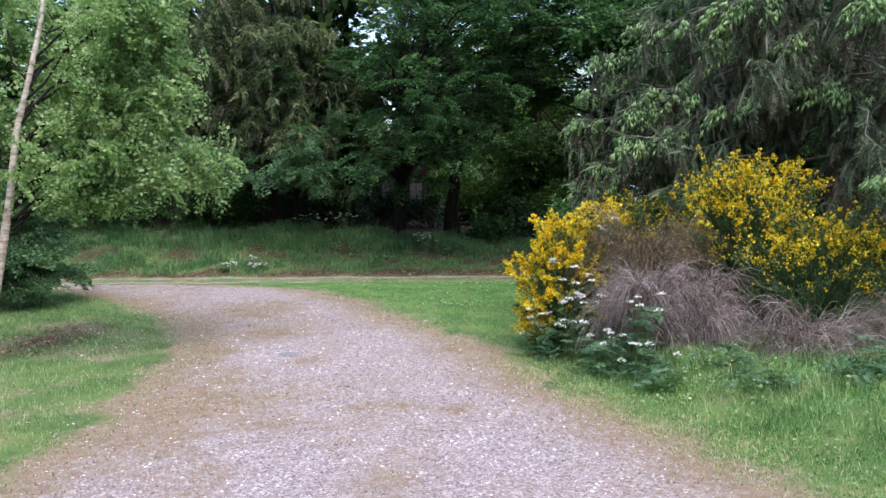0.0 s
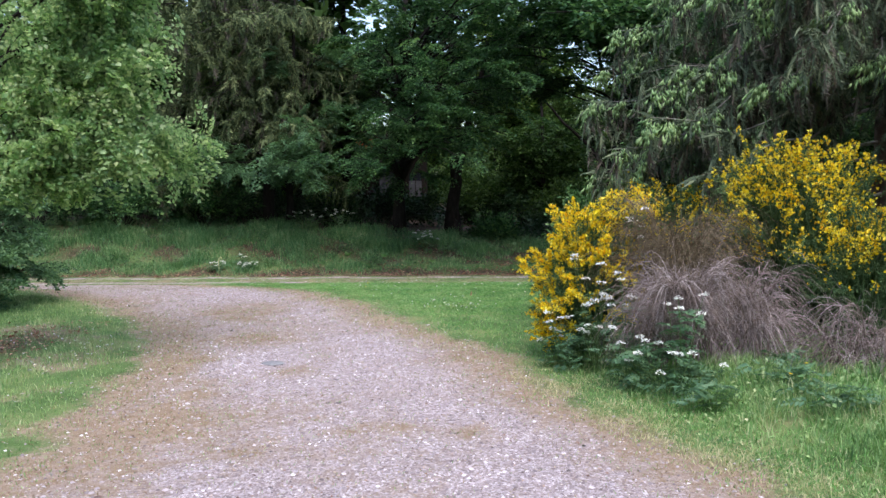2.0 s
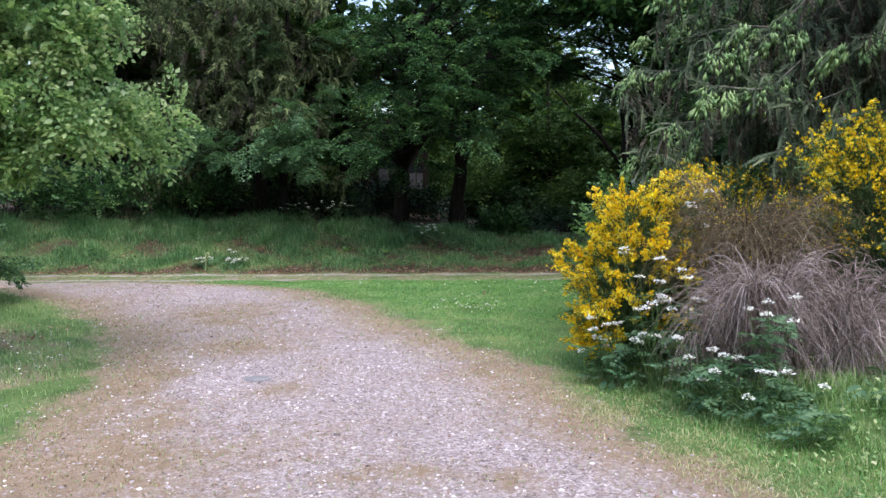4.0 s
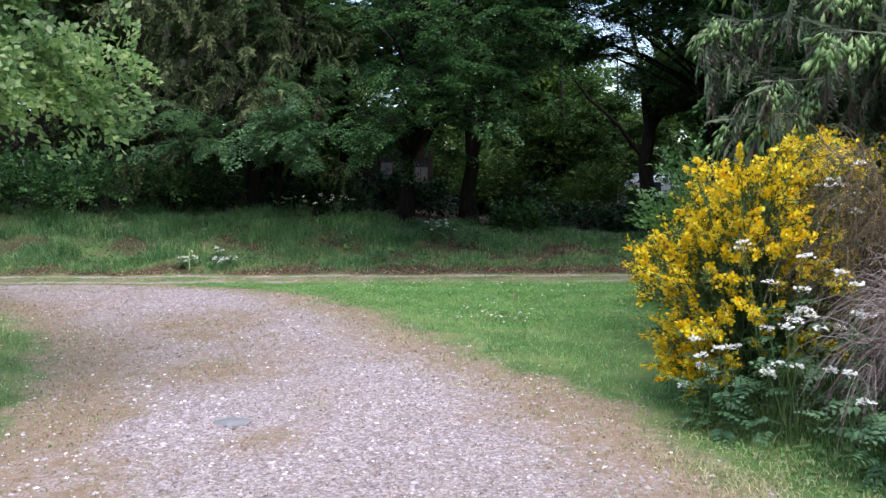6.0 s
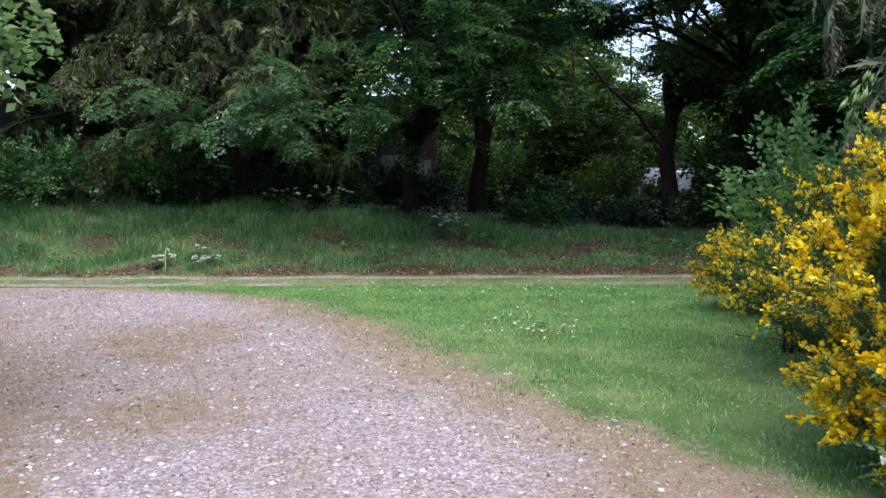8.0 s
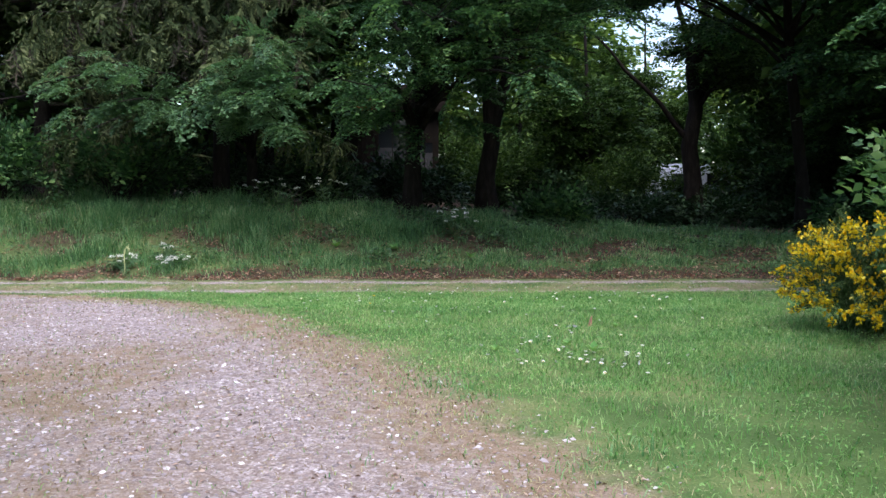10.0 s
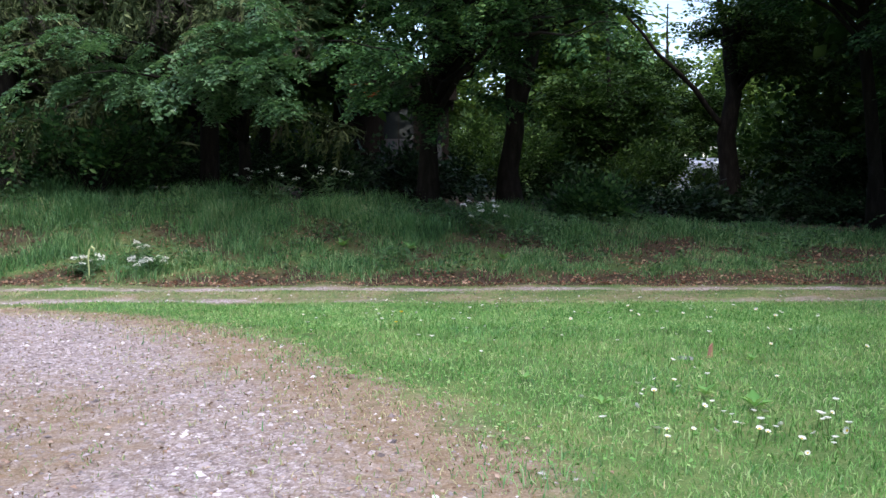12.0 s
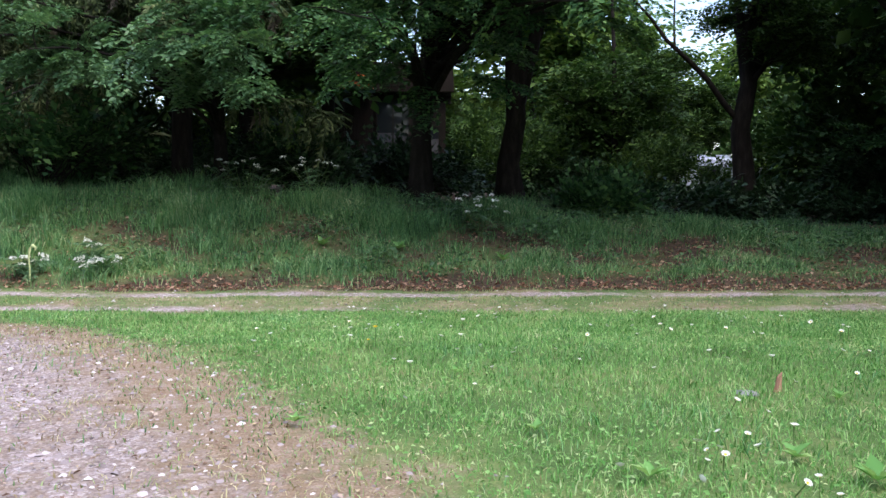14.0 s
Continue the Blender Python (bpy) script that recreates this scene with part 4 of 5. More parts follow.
broad_tree("hornbeam", ground_at(-5.9, 33.1), 9.0, 0.15, ((0.9, -1.4, 5.0), (1.6, 2.0, 2.0)), R(47), M_HORNBEAM, 330, 0.095,
           "hornbeam whose leafy boughs hang in front of the spruce", limbs=4, twigs=6, fans=dict(length=0.8, sides=6, per=6, droop=0.45),
           extra_limbs=((1.5, -5.2, 3.4), (1.7, -5.4, 2.8), (1.2, -5.4, 2.3), (1.5, -4.9, 1.9), (0.8, -5.0, 2.6), (0.4, -4.8, 2.0), (-2.2, -5.2, 2.8), (-3.0, -5.3, 2.5), (-3.6, -4.8, 2.4), (-2.6, -5.0, 2.0), (-1.6, -4.9, 2.2)))
broad_tree("oak", ground_at(0.4, 35.0), 14.0, 0.3, ((0.6, 0.5, 8.0), (4.5, 4.5, 4.0)), R(48), M_BEECH, 4200, 0.15,
           "stout dark trunk forking into two at head height", limbs=18, flat=0.8, trunk_to=(-0.1, 0.2, 9.0), fork=(((0.12, 0, 2.3), (1.4, -0.3, 7.5), 0.19),))
broad_tree("lime", ground_at(8.2, 41.0), 14.0, 0.36, ((2.2, 0, 8.6), (4.2, 4.6, 4.2)), R(49), M_FARLEAF, 4200, 0.15,
           "tall multi-stemmed tree with one long limb slanting up", limbs=22, flat=0.8, trunk_to=(0.25, 0, 11.0),
           fork=(((-0.05, 0, 2.75), (-3.7, -0.3, 6.6), 0.11), ((0.1, 0, 4.1), (-0.9, 0.3, 9.5), 0.16), ((0.15, 0, 4.0), (1.3, 0.2, 9.5), 0.15)))

broad_tree("hornbeam", ground_at(13.6, 36.5), 10.0, 0.17, ((-0.6, -0.4, 4.4), (4.2, 3.2, 4.0)), R(151), M_BEECH, 640, 0.14, "dark hornbeam with boughs hanging almost to the ground", limbs=30, twigs=6, fans=dict(length=1.3, sides=7, per=6, droop=0.3))
broad_tree("hornbeam", ground_at(8.2, 32.0), 11.0, 0.17, ((-3.4, -2.6, 7.0), (4.6, 4.4, 2.6)), R(153), M_BEECH, 470, 0.11, "hornbeam reaching over the lane", limbs=20, twigs=6, fans=dict(length=1.2, sides=7, per=6, droop=0.3))
broad_tree("hornbeam", ground_at(5.6, 47.0), 10.0, 0.15, ((-0.5, 0.0, 3.2), (4.0, 3.0, 2.6)), R(152), M_FARLEAF, 1900, 0.22, "hornbeam deeper in the wood with low boughs", limbs=20, flat=1.0)

# Added overhang that darkens the right end of the bank.
broad_tree("hornbeam", ground_at(11.8, 30.8), 10.0, 0.16, ((-1.4, -2.0, 5.6), (4.2, 4.4, 2.6)), R(154), M_BEECH, 560, 0.15, "hornbeam added at the far end of the bank to shade it", limbs=22, twigs=6, fans=dict(length=1.3, sides=7, per=6, droop=0.3))
broad_tree("ash", ground_at(9.4, 53.0), 9.5, 0.15, ((0.2, 0, 5.7), (4.4, 3.0, 3.3)), R(155), M_FARLEAF, 5200, 0.17, "slender ash with thin foliage that lets the sky through", limbs=20, flat=0.7)
# Crown kept mostly out of view, added to block sky light over the bank.
broad_tree("hornbeam", ground_at(12.6, 32.4), 12.0, 0.18, ((-6.6, -4.4, 7.8), (6.4, 4.4, 2.2)), R(156), M_BEECH, 3800, 0.18, "hornbeam with a high broad crown, added to shade the bank", limbs=20, flat=1.1)


def wood_tree(seed, leaf_material, sprays):
    return broad_tree("woodland_tree", ground_at(-16.0, 44.0), 13.5, 0.2, ((0, 0, 7.6), (4.0, 4.0, 5.2)), R(seed), leaf_material, sprays, 0.4,
                      "tall woodland tree with a thin dark trunk", limbs=12, flat=0.7, group="trees of the wood", twigs=6, count=7)


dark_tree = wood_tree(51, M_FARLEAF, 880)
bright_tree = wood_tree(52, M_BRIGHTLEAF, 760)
bright_tree.location = ground_at(-8.0, 60.0)
spots = R(53)
for x, y, src in ((-9, 40, 0), (-4.5, 40, 0), (3.5, 56, 1), (13.5, 36, 0), (15, 44, 0), (-15, 37, 0), (19, 38, 0), (-19, 33, 0),
                  (-12, 52, 1), (6, 58, 1), (17.5, 60, 1), (22, 52, 1), (-20, 55, 1), (-9, 66, 1), (7.5, 75, 1), (22, 70, 1), (-18, 72, 1),
                  # Unseen trees round the camera, then extra canopy in the wood, added to block light.
                  (-16, 4, 0), (-18, 14, 0), (-17, 24, 0), (15, 3, 0), (17, 12, 0), (14.5, 22, 0), (-9, -9, 0), (0, -12, 0), (9, -9, 0), (19, 29, 0), (-6.5, 38.5, 0), (-11.5, 38.0, 0), (-8.5, 43.0, 0)):
    s = spots.uniform(0.85, 1.15)
    copy_thing((dark_tree, bright_tree)[src], Matrix.Translation(ground_at(x, y)) @ Matrix.Rotation(spots.uniform(0, 6.28), 4, "Z") @ Matrix.Diagonal((s, s, s * spots.uniform(0.9, 1.15), 1)))

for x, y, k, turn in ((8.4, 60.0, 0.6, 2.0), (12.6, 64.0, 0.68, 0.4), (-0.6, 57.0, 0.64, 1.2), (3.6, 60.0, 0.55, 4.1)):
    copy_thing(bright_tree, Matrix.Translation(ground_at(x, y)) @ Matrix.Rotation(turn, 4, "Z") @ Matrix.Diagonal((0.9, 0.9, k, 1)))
# Fills in behind the spruce; added mainly to shade the right bank.
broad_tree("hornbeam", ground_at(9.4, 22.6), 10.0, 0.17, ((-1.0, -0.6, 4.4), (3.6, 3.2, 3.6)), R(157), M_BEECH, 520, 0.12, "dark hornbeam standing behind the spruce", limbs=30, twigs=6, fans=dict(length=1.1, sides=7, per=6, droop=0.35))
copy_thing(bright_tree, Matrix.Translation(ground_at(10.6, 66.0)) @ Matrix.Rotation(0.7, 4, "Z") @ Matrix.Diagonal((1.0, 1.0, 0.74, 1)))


def far_wood():
    """The wood that closes the view all round: a deep belt of leaf clumps with an uneven top."""
    r = R(55)
    n = 50000
    # A full circle: the unseen part behind the camera is added to block low light.
    a = r.uniform(0, 6.28, n)
    depth = r.uniform(78, 96, n)
    x, y = np.sin(a) * depth, 20 + np.cos(a) * depth
    top = 8.5 + 2.5 * np.sin(a * 23) + 2.0 * np.sin(a * 57 + 1) + 1.5 * np.sin(a * 131)
    z = height(x, y) + top * r.uniform(0, 1, n) ** 1.25
    tv, tf = rhomb(1.0, 0.7, 0.2)
    v, f = stamp(tv, tf, np.stack([x, y, z], -1), r.normal(0, 1, (n, 3)), r.normal(0, 1, (n, 3)) + np.array([0, 0, 0.6]), r.uniform(0.8, 1.9, n))
    tagged(piece("far_wood", v, f, M_FARLEAF), "leafy wood closing the distance, its unseen rear part added", "woodland", kind="stuff")


far_wood()


# ---------- shrubs ----------
def shrub(name, base, hull, r, material, sprays, leaf, label, stems=26, category="shrub", flat=0.6, count=9):
    """A shrub: thin stems fanning out from the ground to a leafy outline."""
    ob = thing(name, base, label, category)
    c, rad = np.array(hull[0], float), np.array(hull[1], float)
    d = unit(r.normal(0, 1, (stems, 3)))
    d[:, 2] = np.abs(d[:, 2]) * 1.1 - 0.25
    ends = unit(d) * rad * r.uniform(0.75, 1.05, (stems, 1)) + c
    ends[:, 2] = np.maximum(ends[:, 2], 0.1)
    paths = [bend((r.normal(0, 0.12), r.normal(0, 0.12), -0.05), e, 0.12 * np.linalg.norm(e), 7, 0.03, r) for e in ends]
    v, f = joined([tube(p, np.linspace(0.014, 0.004, 7), 5) for p in paths])
    tagged(piece("stemwork", v, f, M_BARK, ob, smooth=True), kind="stuff")
    tv, tf = spray_template(count, leaf * 4.5, leaf, leaf * 0.62, r)
    pos, dd, at = along(paths, sprays, r, 0.35, 1.0)
    pos = pos + r.normal(0, 0.09, pos.shape) * rad
    pos[:, 2] = np.maximum(pos[:, 2], 0.05)
    v, f = stamp(tv, tf, pos, dd + r.normal(0, 0.6, pos.shape), np.array([0, 0, 1.0]) * flat * 2 + r.normal(0, 0.5, pos.shape), r.uniform(0.7, 1.25, sprays))
    tagged(piece("foliage", v, f, material, ob), kind="stuff")
    return ob


shrub("hazel", ground_at(2.95, 17.4), ((-0.1, -0.2, 1.4), (0.75, 0.6, 1.15)), R(61), M_HAZEL, 620, 0.088, "hazel bush with large fresh green leaves behind the broom", 30)
shrub("hazel", ground_at(4.6, 17.8), ((0, 0, 1.3), (1.3, 0.8, 1.2)), R(62), M_HAZEL, 560, 0.088, "shaded hazel bush under the spruce", 30)
# Bushes under the trees take the leaf that has the shade in its colour.
for i, (x, y, w, h, tone, lab) in enumerate((
        (-8.8, 31.6, 1.6, 1.5, M_BEECH, "low leafy bush on top of the bank"), (-11.5, 31.0, 1.8, 1.7, M_BEECH, "low leafy bush on top of the bank"),
        (-14.5, 30.5, 1.9, 2.0, M_BEECH, "low leafy bush on top of the bank"), (-4.3, 33.6, 1.3, 1.1, M_SHADELEAF, "dark bush between the trunks"),
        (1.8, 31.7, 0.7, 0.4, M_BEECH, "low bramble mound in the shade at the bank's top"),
        (11.5, 38.0, 2.6, 2.2, M_SHADELEAF, "dark bush in the shade of the wood"), (-2.2, 39.5, 2.4, 1.2, M_SHADELEAF, "bush in front of the cabin"),
        (3.2, 44.5, 2.4, 1.3, M_SHADELEAF, "bush deeper in the wood"), (6.2, 50.0, 2.6, 2.2, M_BRIGHTLEAF, "bush beyond the wood with sunlight put into its leaf colour"),
        (-8.5, 45.5, 2.8, 2.6, M_BRIGHTLEAF, "bush beyond the wood with sunlight put into its leaf colour"), (17.0, 52.0, 2.8, 2.0, M_BRIGHTLEAF, "bush beyond the wood with sunlight put into its leaf colour"),
        (-13.5, 47.0, 2.8, 3.0, M_BRIGHTLEAF, "bush beyond the wood with sunlight put into its leaf colour"), (15.0, 33.0, 2.5, 2.4, M_BEECH, "dark bush in the shade of the wood"), (9.0, 29.5, 1.6, 1.2, M_BEECH, "dark bush at the end of the bank"),
        (4.6, 36.0, 1.9, 0.55, M_SHADELEAF, "low undergrowth between the trunks with the shade put into its colour"), (7.2, 37.2, 1.9, 0.55, M_SHADELEAF, "low undergrowth between the trunks with the shade put into its colour"), (10.2, 35.4, 2.0, 0.6, M_SHADELEAF, "low undergrowth between the trunks with the shade put into its colour"), (-7.6, 36.6, 2.2, 1.2, M_SHADELEAF, "low undergrowth between the trunks with the shade put into its colour"))):
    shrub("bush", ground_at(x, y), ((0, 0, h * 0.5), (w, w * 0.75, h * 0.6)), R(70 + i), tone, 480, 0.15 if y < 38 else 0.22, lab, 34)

under = shrub("woodland_bush", ground_at(0.5, 50.5), ((0, 0, 1.7), (2.7, 1.8, 2.0)), R(95), M_FARLEAF, 560, 0.22, "tall dark bush of the understorey", 40)
tagged(under, group="bushes of the understorey")
for x, y, s in ((-7, 51, 1.0), (5, 54, 1.1), (7.5, 50, 1.0), (18, 49, 1.2), (19, 45, 1.2), (-12, 44, 1.0), (-17, 48, 1.2), (24, 50, 1.3), (1.5, 44.5, 0.8), (17, 37, 1.0), (-22, 42, 1.2), (8.5, 57, 1.3), (16.5, 56, 1.3), (17.5, 43, 1.4), (14.6, 43, 1.5), (14.3, 48, 1.3), (10.4, 45.5, 0.36), (11.6, 46.5, 0.38), (12.9, 47.5, 0.38), (9.3, 46.0, 0.4), (6.2, 44, 0.7), (18.5, 41, 1.4)):
    copy_thing(under, Matrix.Translation(ground_at(x, y)) @ Matrix.Rotation(spots.uniform(0, 6.28), 4, "Z") @ Matrix.Diagonal((s, s, s * spots.uniform(0.85, 1.2), 1)))


# ---------- broom ----------
FLOWER = (np.array([[0, 0, 0], [0.6, 0.55, 0.5], [1.1, 0, 0.75], [0.6, -0.55, 0.5], [0.75, 0.35, -0.15], [1.2, 0, -0.25], [0.75, -0.35, -0.15]], float),
          np.array([[0, 2, 1], [0, 3, 2], [0, 4, 5], [0, 5, 6]]))


def broom(name, base, hull, r, label, stems, flowers, toward, bare=0.0, size=0.028, shear=0.0, sharp=1.0):
    """A broom bush: arching green rods, tiny leaves and flowers crowded on the outer ends. toward: the side that flowers most."""
    ob = thing(name, base, label, "shrub")
    c, rad, toward = np.array(hull[0], float), np.array(hull[1], float), unit(np.array(toward, float))
    d = unit(r.normal(0, 1, (stems, 3)))
    d[:, 2] = np.where(d[:, 2] < -0.55, -d[:, 2], d[:, 2])
    shell = 1 + 0.16 * np.sin(d[:, :1] * 7 + d[:, 2:3] * 5) + r.normal(0, 0.06, (stems, 1))
    ends = d * rad * shell + c
    ends[:, 2] = np.maximum(ends[:, 2] + shear * d[:, 0] * rad[0], 0.06)
    roots = np.stack([r.normal(0, 0.12, stems), r.normal(0, 0.12, stems), np.full(stems, -0.05)], -1)
    paths = np.array([bend(a + np.array([c[0], c[1], 0]) * 0.7, e, 0.16 * np.linalg.norm(e - a), 9, 0.02, r) for a, e in zip(roots, ends)])
    twigs = []
    for p in paths:
        for _ in range(5):
            i = r.integers(4, 9)
            dirn = unit(p[min(i, 8)] - p[i - 2]) + r.normal(0, 0.45, 3)
            twigs.append(bend(p[i], p[i] + unit(dirn) * r.uniform(0.12, 0.32), 0.02, 9))
    twigs = np.array(twigs)
    v, f = joined([tube(p[::2], np.linspace(0.009, 0.003, 5), 4) for p in paths] + [tube(p[::4], (0.004, 0.003, 0.002), 3) for p in twigs])
    tagged(piece("stemwork", v, f, M_BROOMGREEN, ob), kind="stuff")
    n = stems * 95
    pos, dd, at = along(np.concatenate([paths[:, 3:], paths[:, 1:7], twigs[:, :6]]), n, r)
    lv, lf = rhomb(0.045, 0.014)
    v, f = stamp(lv, lf, pos + r.normal(0, 0.02, pos.shape), dd + r.normal(0, 0.6, pos.shape), r.normal(0, 1, pos.shape), r.uniform(0.7, 1.4, n))
    tagged(piece("foliage", v, f, M_BROOMGREEN, ob), kind="stuff")
    mid = twigs[:, 4]
    full = ripple(mid[:, 0] * 1.3 + mid[:, 1], mid[:, 2] * 1.4 - mid[:, 1] * 0.6, 4.2, 1.0 + c[2]) + r.normal(0, 0.3, len(mid)) > -0.12
    pos, dd, at = along(twigs[full], flowers * 3, r, 0.1, 1.0)
    q = (pos - c) / rad
    facing = unit(q) @ toward
    patch = ripple(pos[:, 0] + pos[:, 1] * 0.7, pos[:, 2] * 1.2, 5.0, 3.0)
    keep = (np.linalg.norm(q, axis=1) > 0.62) & (r.uniform(-1.0, 0.9, len(pos)) < sharp * facing + 0.35 * patch + 0.25 - bare)
    pos, dd = pos[keep][:flowers], dd[keep][:flowers]
    v, f = stamp(*FLOWER, pos + r.normal(0, 0.018, pos.shape), r.normal(0, 1, pos.shape) + unit(pos - c) * 0.8, np.array([0, 0, 1.0]) + r.normal(0, 0.5, pos.shape), size * r.uniform(0.75, 1.3, len(pos)))
    tagged(piece("blossom", v, f, M_BROOMFLOWER, ob, "deep yellow pea flowers"), kind="stuff")
    return ob


broom("broom", ground_at(2.15, 13.7), ((-0.02, -0.15, 0.95), (0.9, 0.85, 1.1)), R(81), "broom bush in full deep yellow flower beside the lawn", 280, 15500, (-0.8, -0.5, 0.15), -0.2, 0.03, 0.3)
broom("broom", ground_at(3.6, 15.0), ((0, 0, 1.35), (1.15, 0.8, 1.0)), R(82), "broom bush half hidden behind the dead one, yellow on top", 200, 4200, (-0.2, -0.5, 0.8), 0.0)
broom("broom", ground_at(5.0, 13.4), ((-0.05, -0.1, 1.5), (1.1, 0.85, 1.25)), R(83), "tall broom bush with yellow flowers over green rods", 330, 6800, (-0.35, -0.1, 0.95), 0.9, 0.03, -0.12, 2.4)
broom("broom", ground_at(5.55, 12.3), ((0.0, -0.1, 0.95), (1.0, 0.6, 0.92)), R(87), "green broom bush with a band of yellow flowers along its top", 210, 3600, (0.1, -0.1, 1.0), 1.0, 0.03, 0.0, 2.4)
broom("broom", ground_at(7.0, 12.3), ((-0.1, -0.2, 0.85), (0.8, 0.7, 0.75)), R(84), "lower broom bush with a few yellow flowers", 150, 1500, (0, -0.4, 0.9), 0.35)

broom("broom", ground_at(2.75, 16.1), ((-0.05, 0, 0.85), (0.9, 0.9, 0.95)), R(85), "broom bush with scattered yellow flowers among green rods", 170, 2600, (-0.7, -0.5, 0.2), 0.25)
broom("broom", ground_at(3.5, 20.1), ((0, 0, 0.5), (0.85, 0.85, 0.62)), R(86), "low broom bush in yellow flower at the end of the row", 150, 5200, (-0.8, -0.5, 0.0), -0.15)


def dead_broom(name, base, hull, r, label, stems, twigs_per, material=None):
    """A dead bush: grey brown bundles of fine drooping twigs."""
    ob = thing(name, base, label, "shrub")
    c, rad = np.array(hull[0], float), np.array(hull[1], float)
    d = unit(r.normal(0, 1, (stems, 3)))
    d[:, 2] = np.where(d[:, 2] < -0.5, -d[:, 2], d[:, 2])
    lump = 1 + 0.3 * np.sin(d[:, :1] * 6 + d[:, 2:3] * 4 + c[2]) + 0.2 * np.sin(d[:, 1:2] * 11 + d[:, :1] * 5)
    ends = d * rad * lump * r.uniform(0.5, 1.0, (stems, 1)) + c
    ends[:, 2] = np.maximum(ends[:, 2], 0.08)
    paths = np.array([bend((r.normal(0, 0.3) + e[0] * 0.3, r.normal(0, 0.2) + e[1] * 0.3, -0.05), e, 0.28 * np.linalg.norm(e), 7, 0.04, r) for e in ends])
    v, f = joined([tube(p, np.linspace(0.008, 0.003, 7), 4) for p in paths])
    tagged(piece("stemwork", v, f, material or M_DEADTWIG, ob), kind="stuff")
    fine = []
    for p in paths:
        for _ in range(twigs_per):
            i = r.integers(2, 7)
            dirn = unit(p[i] - p[i - 1]) * 0.9 + unit(p[6] * np.array([1, 1, 0])) * 0.35 + r.normal(0, 0.45, 3) + np.array([0, 0, -0.6])
            l = r.uniform(0.2, 0.75)
            q = bend(p[i], p[i] + unit(dirn) * l + np.array([0, 0, -0.25 * l]), 0.3 * l, 5)
            q[:, 2] = np.maximum(q[:, 2], 0.02)
            fine.append(tube(q, (0.003, 0.0027, 0.0023, 0.0018, 0.0011), 3))
    v, f = joined(fine)
    tagged(piece("twigwork", v, f, material or M_DEADTWIG, ob, "dry drooping twigs"), kind="stuff")
    return ob


dead_broom("dead_broom", ground_at(3.0, 12.15), ((0.0, -0.1, 0.55), (0.75, 0.5, 0.7)), R(91), "dead broom bush of pale grey drooping twigs", 75, 32)
dead_broom("dead_broom", ground_at(3.75, 12.1), ((0.0, -0.1, 0.5), (0.55, 0.45, 0.62)), R(94), "smaller dead broom of pale grey drooping twigs", 55, 30)
dead_broom("dead_broom", ground_at(3.15, 12.85), ((0.0, 0.0, 1.15), (0.95, 0.5, 0.8)), R(96), "dying broom bush with brown withered twigs", 110, 24, M_BROWNTWIG)
dead_broom("dead_broom", ground_at(5.0, 11.4), ((0.2, -0.1, 0.16), (1.2, 0.6, 0.5)), R(92), "collapsed dead broom lying in the long grass", 60, 15)
dead_broom("dead_broom", ground_at(6.9, 11.2), ((0, 0, 0.25), (1.1, 0.6, 0.55)), R(93), "collapsed dead broom lying in the long grass", 70, 18)


# ---------- herbs and flowers ----------
def fern_template(r):
    """A feathery leaf: leaflets on both sides of a rib, smaller towards the tip."""
    lv, lf = rhomb(0.1, 0.05)
    pos, ahead, size = [], [], []
    for i in range(12):
        s = i / 12
        pos.append((0.05 + 0.3 * s, 0, 0.02 * s - 0.1 * s * s))
        a = radians(62) * (1 if i % 2 else -1)
        ahead.append((math.cos(a), math.sin(a), -0.1))
        size.append(1.15 - 0.85 * s)
    return stamp(lv, lf, np.array(pos), np.array(ahead), np.array([0, 0, 1.0]) + r.normal(0, 0.2, (12, 3)), np.array(size))


